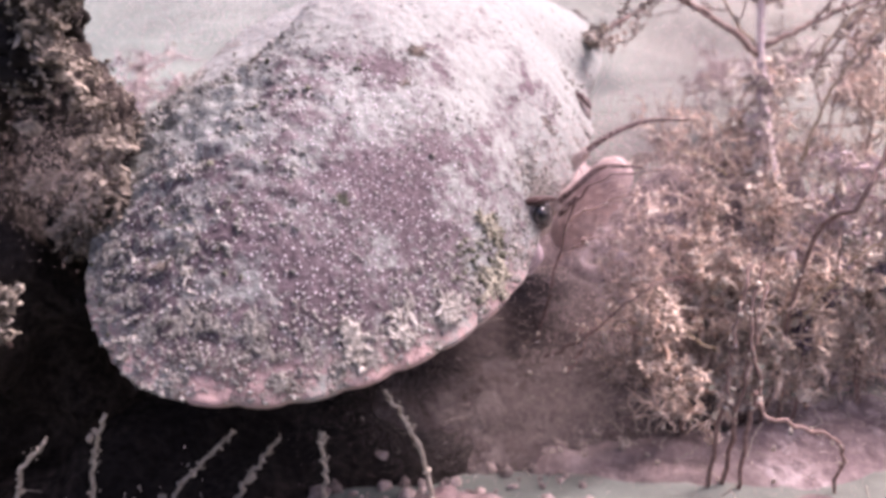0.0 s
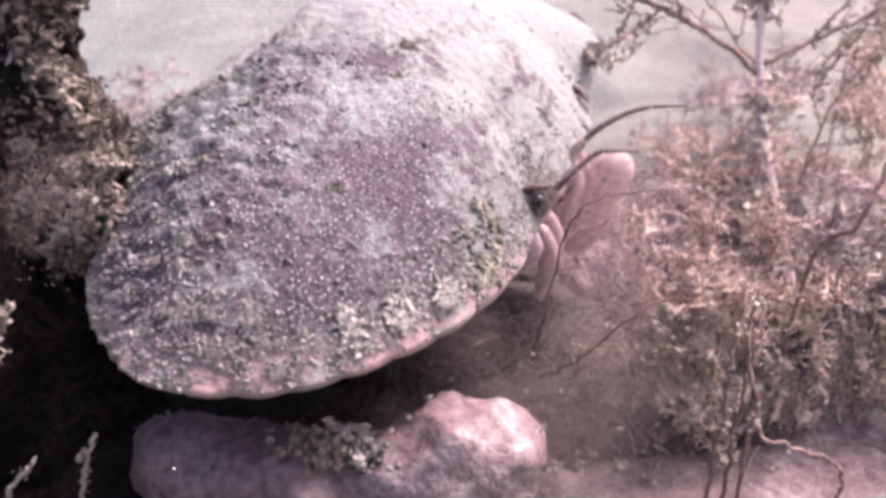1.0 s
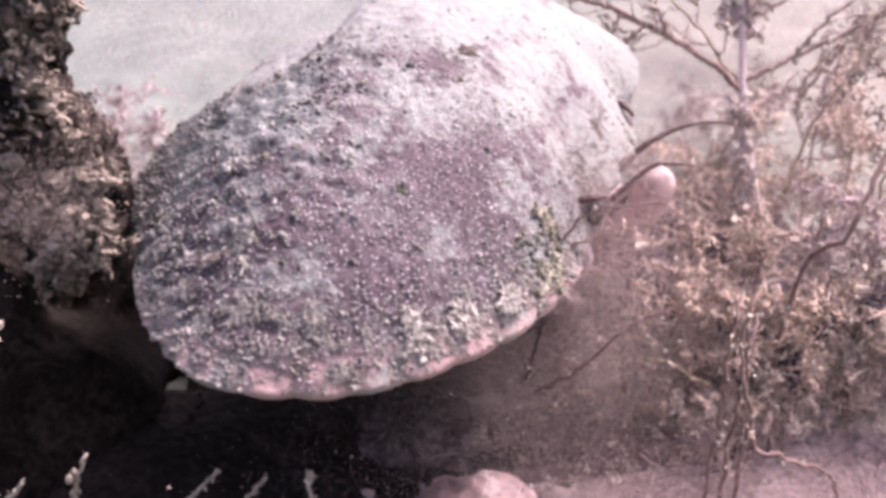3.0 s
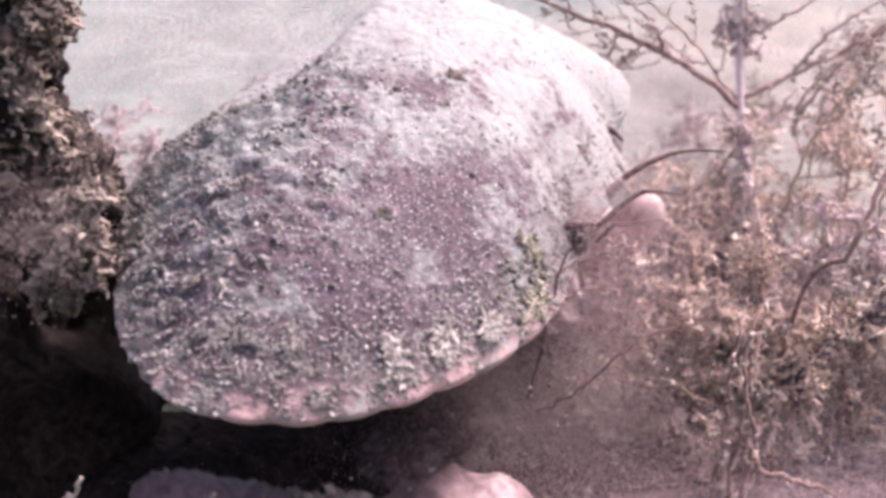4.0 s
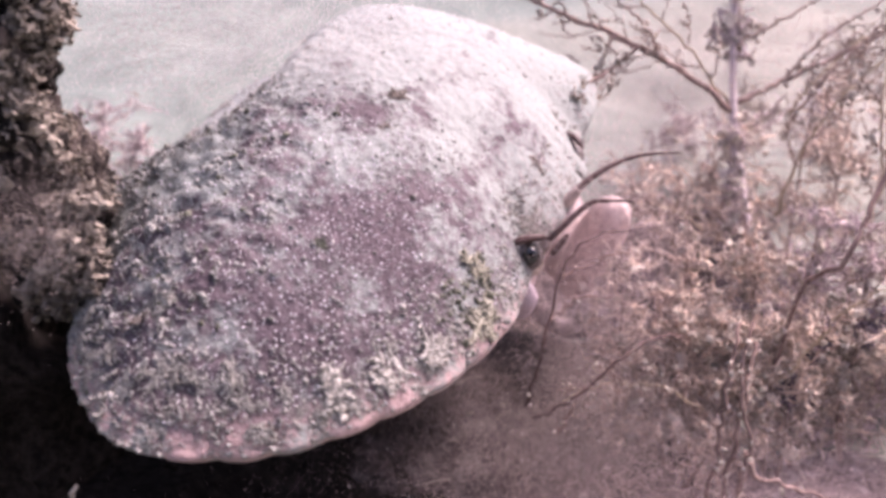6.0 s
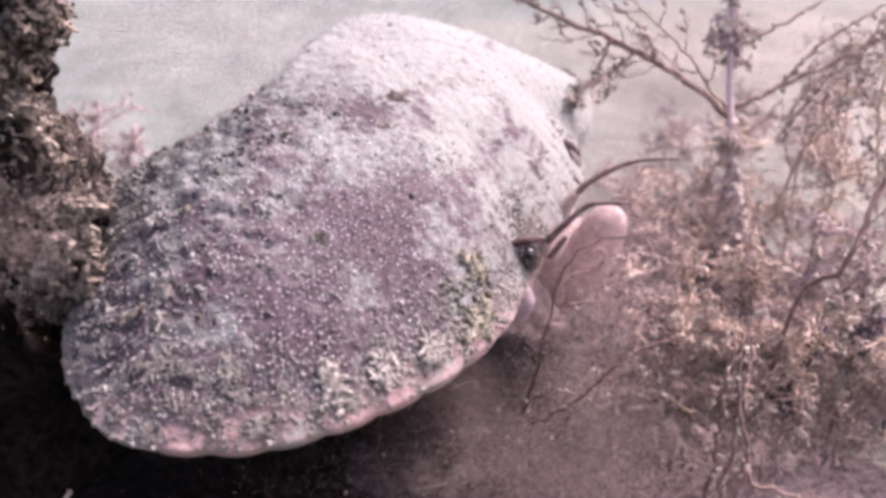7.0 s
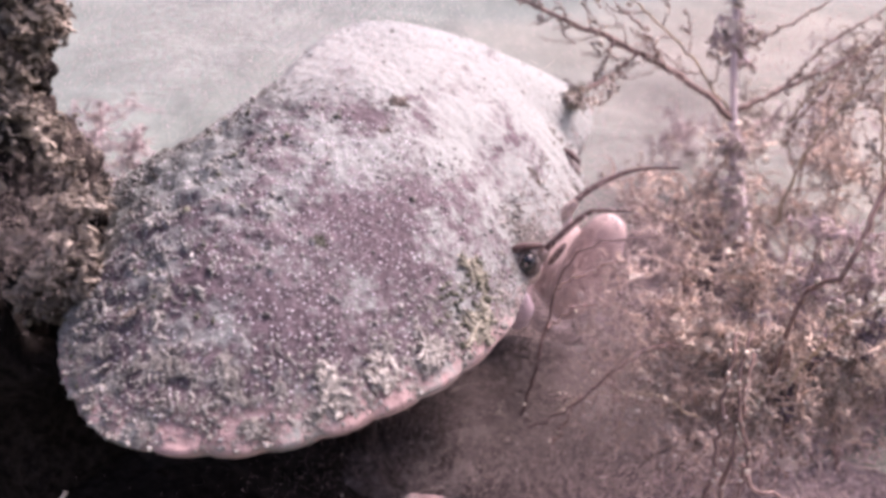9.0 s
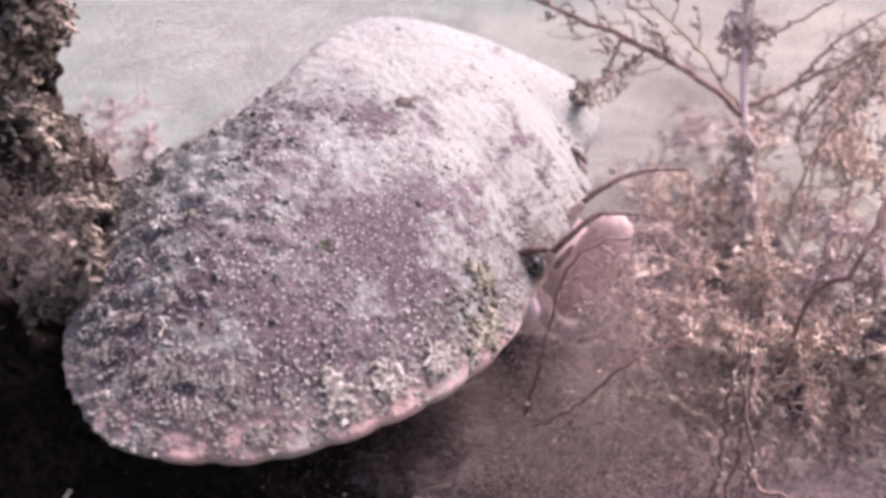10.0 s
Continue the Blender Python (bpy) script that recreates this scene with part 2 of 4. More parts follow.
# ============ crab ============
HALF = [(.0545, 0), (.0545, .008), (.0535, .015), (.052, .021), (.0508, .028), (.0510, .036), (.0505, .045), (.0480, .056), (.0425, .068),
        (.036, .0765), (.028, .0845), (.017, .092), (.003, .0968), (-.011, .0975), (-.022, .092), (-.0340, .082), (-.0462, .061),
        (-.0550, .037), (-.056, .017), (-.0565, 0)]
DOME = 0.0383


def shell_outline(n, lobed=True):
    """The shell's edge seen from above, x ahead, y to its left; lobed along the front flanks like a pie's crust."""
    h = np.array(HALF)
    full = np.vstack([h * [1, .925], (h[1:-1] * [1, -1])[::-1], h[:1] * [1, .925]])
    closed = np.vstack([full[-2:-1], full, full[1:2]])
    d = np.r_[0, np.cumsum(np.linalg.norm(np.diff(full, axis=0), axis=1))]
    out = []
    for u in np.linspace(0, d[-1], n, endpoint=False):
        i = int(np.searchsorted(d, u, side="right") - 1)
        t = (u - d[i]) / (d[i + 1] - d[i])
        a, b, c, e = closed[i:i + 4]
        out.append(.5 * (2 * b + (c - a) * t + (2 * a - 5 * b + 4 * c - e) * t * t + (3 * b - a - 3 * c + e) * t ** 3))
    out = np.array(out)
    along = np.minimum(np.linspace(0, 1, n, endpoint=False), 1 - np.linspace(0, 1, n, endpoint=False)) * d[-1]
    lobe = np.where((along > .033) & (along < .125), np.abs(np.sin((along - .033) / .092 * math.pi * 9)) ** .6 - .6, 0)
    teeth = np.where(along < .019, np.abs(np.cos(along / .019 * math.pi * 2.5)) - .6, 0)
    notch = -np.exp(-((along - .0285) / .0035) ** 2)
    # the right flank: a straight rear edge, a blunt corner and a fuller front
    out *= np.interp(np.degrees(np.arctan2(out[:, 1], out[:, 0])), [-158, -142, -135, -129, -122, -114, -103, -95, -45, -35, -22],
                     [1, 1.025, 1.012, .996, .970, .976, .993, 1.008, 1.015, 1.006, 1])[:, None]
    if not lobed:
        return out
    out *= (1 + (lobe * .0010 + teeth * .0016 + notch * .0022) / .08)[:, None]
    return out


EDGE = shell_outline(720, False)
TURN = np.arctan2(EDGE[:, 1], EDGE[:, 0])


def brow_lift(x, y):
    return .0035 * math.exp(-((y + .010) / .024) ** 2) * min(1, max(0, (x - .030) / .02))


def ease(u):
    u = min(1.0, max(0.0, u))
    return u * u * (3 - 2 * u)


def shell_z(x, y, s):
    low = min(1, max(0, (y - .010) / .065))
    base = DOME * (1 - .25 * low * low * (3 - 2 * low)) * (1 - s ** 2.4) + .003 * s * s * min(1, max(0, (x - .015) / .04)) + brow_lift(x, y) * s
    base *= 1 - .50 * ease((-.008 - x) / .024) * ease((y + .045) / .034)      # the back falls away behind the hump
    base += .0045 * ease((x - .020) / .026) * ease((y - .018) / .028) * s      # the far front corner is turned up
    p = Vector((x, abs(y) + .2, 0.0))
    swell = noise.fractal(p * 42, 1.0, 2.0, 2) * .0013 * (1 - s ** 4)
    rear = min(1, max(0, (.016 - x) / .03))
    near = ease((-.012 - y) / .03)
    pits = noise.fractal(p * 420, 0.8, 2.0, 3) * .00028 + rear * (.25 + .75 * near) * noise.fractal(Vector((x * 170, y * 330, 1.0)), 0.7, 2.0, 4) * .0015
    return base + swell + pits


def carapace(crab):
    n, m = 420, 120
    o, plain = shell_outline(n), shell_outline(n, False)
    v, f, rim = [(0, 0, shell_z(0, 0, 0))], [], [0.0]
    prof = [(.985, -.0022), (.955, -.0042), (.90, -.0068)]
    svals = list(np.linspace(0, 1, m)[1:] ** .85)
    for s in svals:
        for x, y in (o * s ** 10 + plain * (1 - s ** 10)) * s:
            jag = 1 + .006 * noise.noise(Vector((x, y, 0)) * 300) * s ** 8
            v.append((x * jag, y * jag, shell_z(x, y, s)))
            rim.append(max(0.0, (s - .932) / .068) ** .9 * .88)
    for s, z in prof:
        for x, y in o * s:
            v.append((x, y, z + .003 * min(1, max(0, (x - .015) / .04)) + brow_lift(x, y) + .0045 * ease((x - .020) / .026) * ease((y - .018) / .028)))
            rim.append(.85 if s > .97 else .55)
    rings = len(svals) + len(prof)
    f += [(0, 1 + k, 1 + (k + 1) % n) for k in range(n)]
    for i in range(rings - 1):
        a, b = 1 + i * n, 1 + (i + 1) * n
        f += [(a + k, b + k, b + (k + 1) % n, a + (k + 1) % n) for k in range(n)]
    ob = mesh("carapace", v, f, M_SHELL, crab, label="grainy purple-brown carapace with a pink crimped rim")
    at = ob.data.attributes.new("rim", "FLOAT", "POINT")
    at.data.foreach_set("value", np.array(rim, dtype=np.float32))
    # silt cover, plus white painted on far side and rear for light and haze
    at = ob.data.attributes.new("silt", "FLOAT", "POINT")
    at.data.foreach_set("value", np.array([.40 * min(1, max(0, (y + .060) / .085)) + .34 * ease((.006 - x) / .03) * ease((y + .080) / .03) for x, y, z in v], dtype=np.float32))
    return ob


def shell_points(count, rng, weight):
    """Random places on the shell, kept by a weight from 0 to 1 of (x, y, s)."""
    o = EDGE
    out = []
    while len(out) < count:
        k, s = int(rng.integers(720)), math.sqrt(rng.uniform())
        x, y = o[k] * s
        if rng.uniform() < weight(x, y, s):
            out.append((x, y, shell_z(x, y, s)))
    return np.array(out)


def shell_spot(x, y):
    """The height of the shell at x, y."""
    k = int(np.argmin(np.abs((TURN - math.atan2(y, x) + math.pi) % (2 * math.pi) - math.pi)))
    s = min(1.0, math.hypot(x, y) / np.linalg.norm(EDGE[k]))
    return shell_z(x, y, s)


def tuft(name, parent, x, y, size, rng, mat):
    """A flat ragged patch of algae lying on the shell: short bent lobes from a few roots, and lumps caught among them."""
    z = shell_spot(x, y)
    sx = np.clip((shell_spot(x + .001, y) - shell_spot(x - .001, y)) / .002, -1.5, 1.5)
    sy = np.clip((shell_spot(x, y + .001) - shell_spot(x, y - .001)) / .002, -1.5, 1.5)

    def lay(p, up):
        return np.array((x + p[0], y + p[1], z + sx * p[0] + sy * p[1] + up))

    ch, pts = [], [lay((0, 0), size * .05)]
    hubs = rng.normal(size=(5, 2)) * size * (.34, .24)
    for k in range(46):
        w, hub = rng.uniform(0, 2 * math.pi), hubs[int(rng.integers(5))]
        d, ln = np.array((math.cos(w), math.sin(w))), size * rng.uniform(.18, .52)
        bend = np.array((-d[1], d[0])) * rng.normal() * .45
        tip = (x, y) + hub + d * ln + bend * ln
        k = int(np.argmin(np.abs((TURN - math.atan2(tip[1], tip[0]) + math.pi) % (2 * math.pi) - math.pi)))
        if math.hypot(*tip) > .985 * np.linalg.norm(EDGE[k]):
            continue
        line = [lay(hub + d * ln * u + bend * ln * u * u, size * (.03 + .10 * u * rng.uniform(-.1, 1))) for u in (.02, .5, 1)]
        ch.append(tube(spline(line, 6), [size * .095, size * .085, size * .03], 5))
        pts += line
    pts = np.array(pts)
    c = pts[rng.integers(len(pts), size=300)] + rng.normal(size=(300, 3)) * size * (.07, .07, .015)
    ch.append(bits(c, rng.uniform(.03, .10, 300) * size, rng, stretch=.6))
    v, f = join(ch)
    return mesh(name, v, f, mat, parent, False, "tuft of pale silted algae")


def segment(points, radii, sides=14, squash=1.0, rough=.05, seed=1.0):
    """A limb segment: a smooth uneven tube, rounded at its ends."""
    p = spline(points, 22)
    u = np.linspace(0, 1, 22)
    r = np.interp(u, np.linspace(0, 1, len(radii)), radii)
    r = r * np.sqrt(np.clip(1 - (2 * np.abs(u - .5)) ** 9, .02, 1))
    v, f = tube(p, r, sides)
    out = []
    for i, q in enumerate(v):
        c = p[min(i // sides, 21)]
        k = 1 + rough * noise.fractal(Vector(q * 120) + Vector((seed, 0, 0)), .8, 2.0, 4)
        d = (q - c) * k
        out.append(c + d * np.array((1, squash, 1)))
    return np.array(out), f


def near_arm(crab):
    """The right arm in the crab's space: a long forearm under the shell, a wrist, and a deep palm that rises ahead to dark fingers."""
    e = mesh("claw", *segment([(-.028, -.080, -.046), (-.014, -.085, -.0395), (.004, -.088, -.0350), (.026, -.087, -.0300)], [.0085, .0112, .0110, .0115], 26, rough=.22, seed=2), M_CLAW, crab,
             label="mauve-pink claw folded beneath the shell")
    w = mesh("wrist", *segment([(.010, -.087, -.034), (.020, -.088, -.0300), (.031, -.086, -.0305)], [.0095, .0122, .0100], 24, rough=.25, seed=4), M_CLAW, e)
    mesh("joint", *segment([(.026, -.087, -.035), (.030, -.087, -.032), (.034, -.086, -.030)], [.0080, .0094, .0088], 18, seed=5), M_JOINT, e)
    palm = mesh("palm", *segment([(.029, -.086, -.037), (.039, -.085, -.0275), (.051, -.081, -.0205), (.062, -.073, -.0180)], [.0105, .0132, .0128, .0070], 28, rough=.22, seed=6), M_CLAW, e)
    mesh("fixed_finger", *segment([(.052, -.074, -.028), (.055, -.064, -.034), (.054, -.056, -.042)], [.0038, .0026, .0010], seed=7), M_TIP, e, label="dark horny finger")
    mesh("moving_finger", *segment([(.046, -.074, -.034), (.048, -.064, -.040), (.046, -.056, -.047)], [.0036, .0025, .0010], seed=8), M_TIP, e, label="dark horny finger")
    rng = np.random.default_rng(12)
    c = np.array([v.co for o in (e, w, palm) for v in o.data.vertices])
    c = c[rng.integers(len(c), size=420)] + rng.normal(size=(420, 3)) * .0004
    tagged(mesh("claw_silt", *bits(c, np.minimum(rng.gamma(1.5, .00014, 420) + .0001, .0006), rng, stretch=.6), M_SILT, e, False), kind="stuff")
    c = np.array((.0225, -.0885, -.0190)) + rng.normal(size=(260, 3)) * (.0042, .0020, .0014)
    tagged(mesh("wrist_growth", *bits(c, rng.uniform(.0003, .0011, 260), rng, "ico", .6, .4), M_CRUST, w, False, "spiky buff growth on the wrist"), kind="stuff")
    c = np.array((.0335, -.0870, -.0185)) + rng.normal(size=(320, 3)) * (.0050, .0024, .0016)
    tagged(mesh("palm_growth", *bits(c, rng.uniform(.0003, .0010, 320), rng, "ico", .6, .4), M_TUFT, palm, False, "spiky pale growth on the palm"), kind="stuff")
    return e


def far_arm(crab):
    """The left arm, bent across the front of the mouth."""
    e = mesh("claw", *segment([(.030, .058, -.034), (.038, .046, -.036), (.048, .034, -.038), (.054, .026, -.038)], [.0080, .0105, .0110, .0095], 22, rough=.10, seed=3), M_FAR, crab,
             label="pink claw before the mouth, paled for light and haze")
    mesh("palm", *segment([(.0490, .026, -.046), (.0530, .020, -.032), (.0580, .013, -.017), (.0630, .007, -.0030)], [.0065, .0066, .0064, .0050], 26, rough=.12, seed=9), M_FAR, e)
    return e


def build_crab():
    crab = tagged(new("crab", None), "large silt-dusted brown crab with a pink rim crouched on silt", "crab")
    rng = np.random.default_rng(5)
    shell = carapace(crab)
    # belly
    o = shell_outline(120)
    v, f = [], []
    ring = [(.90, -.0066), (.84, -.012), (.70, -.020), (.45, -.026), (.15, -.027)]
    for s, z in ring:
        v += [(x * s, y * s, z + .003 * min(1, max(0, (x - .015) / .04))) for x, y in o]
    for i in range(len(ring) - 1):
        f += [(i * 120 + k, (i + 1) * 120 + k, (i + 1) * 120 + (k + 1) % 120, i * 120 + (k + 1) % 120) for k in range(120)]
    f.append(tuple((len(ring) - 1) * 120 + k for k in range(120)))
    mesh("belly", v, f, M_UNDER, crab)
    # tubercles
    edge = shell_outline(360, False)
    turn = np.arctan2(edge[:, 1], edge[:, 0])

    def near_middle(x, y, s):
        return (.10 + .90 * math.exp(-((x - .022) / .026) ** 2 - ((abs(y) - .062) / .028) ** 2)) * (1 if s < .97 else 0) * (1 if y < -.03 else .12)
    c = []
    for i in range(-46, 47):
        for j in range(-92, 93):
            x, y = i * .00125 + (j % 2) * .0006 + rng.normal() * .00019, j * .00108 + rng.normal() * .00019
            k = int(np.argmin(np.abs((turn - math.atan2(y, x) + math.pi) % (2 * math.pi) - math.pi)))
            sq = math.hypot(x, y) / np.linalg.norm(edge[k])
            if sq < .97 and rng.uniform() < near_middle(x, y, sq) * .9:
                c.append((x, y, shell_z(x, y, sq)))
    c = np.array(c)
    g = mesh("tubercle_grain", *bits(c, rng.uniform(.00018, .00032, len(c)), rng, "ico", stretch=.1, jitter=.05), M_GRAN, shell, True, "pale tubercles")
    tagged(g, kind="stuff")
    # silt crust
    def rear_and_rim(x, y, s):
        return (1 if y < -.02 else .12) * min(1, .10 + .75 * max(0, (.012 - x) / .06) + .9 * max(0, (s - .80) / .2) + .30 * (noise.noise(Vector((x, y, 0)) * 70) > .15))
    c = shell_points(19000, rng, rear_and_rim)
    q = mesh("silt_crust", *bits(c, rng.gamma(1.6, .00008, len(c)) + .00009, rng, "oct", stretch=.6, jitter=.25), M_SILT, shell, True, "grey silt and debris")
    tagged(q, kind="stuff")
    shell_edge = EDGE

    def rear(x, y, s):
        return (x < .012) * (y < -.020) * ease((-.018 - y) / .03) * (noise.noise(Vector((x * 90, y * 150, 7))) > .05) * min(1, (.022 - x) / .04)
    c = shell_points(1500, rng, rear)
    for name, part_c, mat in (("clod", c[:1200], M_SILT), ("green_film", c[1200:], M_MOSS)):
        q = mesh(name, *bits(part_c, np.minimum(rng.gamma(1.6, .00015, len(part_c)) + .00015, .00068), rng, "ico", stretch=.5, jitter=.3), mat, shell, True)
        tagged(q, kind="stuff")

    def shoulder(x, y, s):
        return (x > .036) * (s > .80) * ease((-.042 - y) / .006) * ease((y + .064) / .010) * (noise.noise(Vector((x, y, 5)) * 150) > -.25)
    c = shell_points(240, rng, shoulder)
    tagged(mesh("green_film", *bits(c, np.minimum(rng.gamma(1.5, .00014, 240) + .00014, .0006), rng, "ico", stretch=.6, jitter=.3), M_MOSS, shell, True, "olive-brown film beside the eye"), kind="stuff")

    def flank(x, y, s):
        return (s > .84) * (y < .02) * (.5 + .5 * (x < .01)) * (noise.noise(Vector((x, y, 3)) * 130) > -.1)
    c = list(shell_points(3000, rng, flank))
    while len(c) < 6500:
        k, sq = int(rng.integers(360, 700)), rng.uniform(.92, .998)
        x, y = shell_edge[k] * sq
        if noise.noise(Vector((x, y, 3)) * 160) > -.05:
            c.append((x, y, shell_z(x, y, sq)))
    c = np.array(c)
    q = mesh("rim_growth", *bits(c, np.minimum(rng.gamma(1.6, .00011, len(c)) + .00011, .00048), rng, "ico", stretch=.5, jitter=.3), M_TUFT, shell, True, "pale lumpy growth along the rim")
    tagged(q, kind="stuff")
    o = shell_outline(720)
    for k in range(34):
        a = o[int(720 - 96 - k * 5.6)] * rng.uniform(.88, .97)
        tuft("algae_tuft", shell, a[0], a[1], rng.uniform(.0011, .0022), rng, M_TUFT)
    # the M_SCRAP patch at x = -.0147 is dark colour for a hollow
    for x, y, sz, mat in [(.0250, -.0802, .0066, M_CREAM), (.0338, -.0734, .0050, M_CREAM), (.0402, -.0660, .0054, M_CREAM), (.0452, -.0555, .0062, M_OLIVE), (.0445, -.0470, .0038, M_OLIVE),
                          (-.0087, -.0782, .0046, M_CREAM), (-.0105, -.0768, .0036, M_TUFT), (-.0147, -.0795, .0030, M_SCRAP), (.0143, -.0898, .0042, M_TUFT), (.0300, -.0812, .0034, M_TUFT),
                          (.0103, -.0856, .0040, M_TUFT), (.0029, -.0872, .0034, M_TUFT), (-.0042, -.0879, .0036, M_TUFT), (-.0120, -.0900, .0032, M_TUFT), (-.021, -.084, .0034, M_TUFT), (-.029, -.075, .0030, M_TUFT),
                          (-.0169, -.0322, .0024, M_SCRAP), (.0177, -.0205, .0032, M_SCRAP), (.0190, -.0312, .0018, M_SCRAP), (.0460, -.0104, .0020, M_SCRAP), (.0164, -.0606, .0020, M_MOSS), (.0405, .0640, .0040, M_SCRAP)]:
        tuft("algae_tuft", shell, x, y, sz, rng, mat)
    # eyes, feelers, mouth
    palps = []
    mesh("mouth_frame", *blob((.0385, -.0120, -.0100), (.0095, .0270, .0125), .12, 3, 24, 36, 4.4), M_PALP, crab, label="pinkish mouth frame under the eyes")
    for s in (-1, 1):
        ye = -.0095 + s * .0210
        stalk = mesh("eye_stalk", *segment([(.0465, ye + .004 * -s, .0015), (.0490, ye + s * .0005, .0045), (.0503, ye + s * .0020, .0062)], [.0030, .0034, .0036], seed=3), M_STALK,
                     crab, label="pale brown eye stalk")
        mesh("eyeball", *blob((.0492, ye + s * .0007, .0064), (.0037, .0036, .0037), .02, 3, 16, 22), M_GLOBE, stalk, label="pale glossy eyeball")
        mesh("pupil", *blob((.0505, ye + s * .0027, .0078), (.0020, .0020, .0025), 0, 1, 14, 18), M_EYE, stalk, label="glossy black pupil")
        mesh("brow", *segment([(.0452, ye + s * .0026, .0085), (.0472, ye + s * .0022, .0104), (.0500, ye + s * .0012, .0112), (.0530, ye - s * .0015, .0102)], [.0004, .0009, .0009, .0006], 8), M_ANT, crab)
        mesh("maxilliped", *segment([(.0480, ye + s * .001, -.001), (.0488, ye, -.006), (.0475, ye - s * .001, -.012)],
                                    [.0018, .0030, .0020], 12, seed=6), M_MOUTH, crab, label="lavender-pink mouth plate")
        for k in (0, 1):
            yk = ye - s * (.002 + .006 * k)
            palps.append(mesh("palp", *segment([(.0500, yk, -.001), (.0525, yk - s * .0005, -.010), (.0505, yk - s * .001, -.024)], [.0016, .0025, .0015], 12, seed=8 + k), M_PALP, crab,
                              label="long pale pink mouth feeler"))
    for a in ([(.0530, -.0292, .0090), (.0558, -.0285, .0127), (.0605, -.0240, .0167), (.0645, -.0225, .0173), (.0695, -.0210, .0170)],
              [(.0552, -.0100, .0105), (.0588, -.0080, .0138), (.0638, -.0045, .0162), (.0692, -.0020, .0175), (.0770, .0005, .0177)]):
        mesh("antenna", *tube(spline(a, 30), [.0008, .0007, .0005, .00025], 8), M_ANT, crab, label="dark brown curved feeler")
        b = np.array(a[0])
        mesh("antenna_base", *segment([b + (-.004, 0, -.006), b + (-.001, 0, -.002), b + (.0008, 0, .001)], [.0012, .0014, .0010], 10), M_JOINT, crab)
    mesh("antennule", *segment([(.0535, -.0270, .0040), (.0560, -.0262, .0080), (.0570, -.0262, .0100)], [.0007, .0008, .0004], 8), M_ANT, crab)
    for s in (-1, 1):
        for k in range(4):
            x0 = .018 - .016 * k
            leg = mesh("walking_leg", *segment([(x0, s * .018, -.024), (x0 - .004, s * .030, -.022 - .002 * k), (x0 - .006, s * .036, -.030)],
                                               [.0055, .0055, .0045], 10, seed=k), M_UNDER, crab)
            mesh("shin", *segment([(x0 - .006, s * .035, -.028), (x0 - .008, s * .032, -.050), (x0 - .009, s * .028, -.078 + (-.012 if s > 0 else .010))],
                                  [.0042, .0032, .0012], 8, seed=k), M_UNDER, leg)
    far_arm(crab)
    return crab, near_arm(crab), palps


crab, near_claw, mouth = build_crab()


# ============ reef wall beside the crab ============
def crust_on(ob_verts, count, rng, size, keep):
    """Knobbly growth scattered over given points."""
    v = ob_verts[rng.integers(len(ob_verts), size=count * 3)]
    v = np.array([p for p in v if keep(p)][:count])
    v = v + rng.normal(size=v.shape) * size * .8
    return bits(v, np.minimum(rng.gamma(1.4, size * .26, len(v)) + size * .15, size * 1.3), rng, "ico", stretch=.85, jitter=.45)


def reef_rock(name, centre, radii, seed, label, knobs=500, knob=.0022, rough=.35, nscale=2.2, mat=None, growth=None):
    v, f = blob(centre, radii, rough, nscale, 48, 64, seed)
    ob = tagged(mesh(name, v, f, mat or M_ROCK), label, "rock")
    rng = np.random.default_rng(int(seed * 10))
    if knobs == 0:
        return ob
    c = mesh("crust", *crust_on(v, knobs, rng, knob, lambda p: p[2] > 0), growth or M_CRUST, ob, True, "knobbly buff growth")
    tagged(c, kind="stuff")
    return ob


def reef_wall():
    """A ragged rock column with uneven outcrops and knobbly crust."""
    rng = np.random.default_rng(17)
    v, f = blob((-.128, .208, .115), (.034, .030, .080), .35, 4.0, 90, 110, 1.3)
    ob = tagged(mesh("reef_rock", v, f, M_ROCK), "ragged dark reef rock with knobbly buff growth on silt", "rock")
    for k in range(30):
        z = .078 + .0030 * k
        x = -.090 + rng.normal() * .003 + (.009 if .086 < z < .116 else .008 if z > .124 else 0)
        y = .190 + rng.normal() * .006
        w, g = blob((x, y, z), rng.uniform(.004, .0075, 3), .5, 2.2, 18, 24, k * 1.9)
        # two in three take the near-black rock for the dark gaps
        out = mesh("outcrop", w, g, M_DARK if k % 3 else M_ROCK, ob)
        tagged(mesh("crust", *crust_on(w, 70, rng, .0007, lambda p: True), M_CRUST, out, True, "knobbly buff growth"), kind="stuff")
    return ob


reef_wall()
# black of the shaded crevice left of the crab, given as rock colour
reef_rock("reef_rock", (-.128, .228, .045), (.044, .062, .070), 2.1, "bare-sided reef rock, near black for the shade beside the crab", 0, .0012, mat=M_DARK)
reef_rock("reef_rock", (-.080, .192, .102), (.008, .008, .012), 3.7, "small lump of reef rock covered with buff knobbly growth", 900, .0008, .4)
# ledge added so that the shade under the shell comes out black
reef_rock("reef_ledge", (-.065, .215, -.012), (.100, .095, .034), 6.3, "low rock ledge, near black for the shade under the crab", 160, .001, .3, 2.0, M_DARK, M_DARK)
# added lump, blocks the view of bright ground below the shell
reef_rock("reef_rock", (-.072, .300, .008), (.055, .028, .050), 17.1, "near-black lump added to fill the shaded gap under the crab", 0, .001, .3, 2.0, M_DARK)
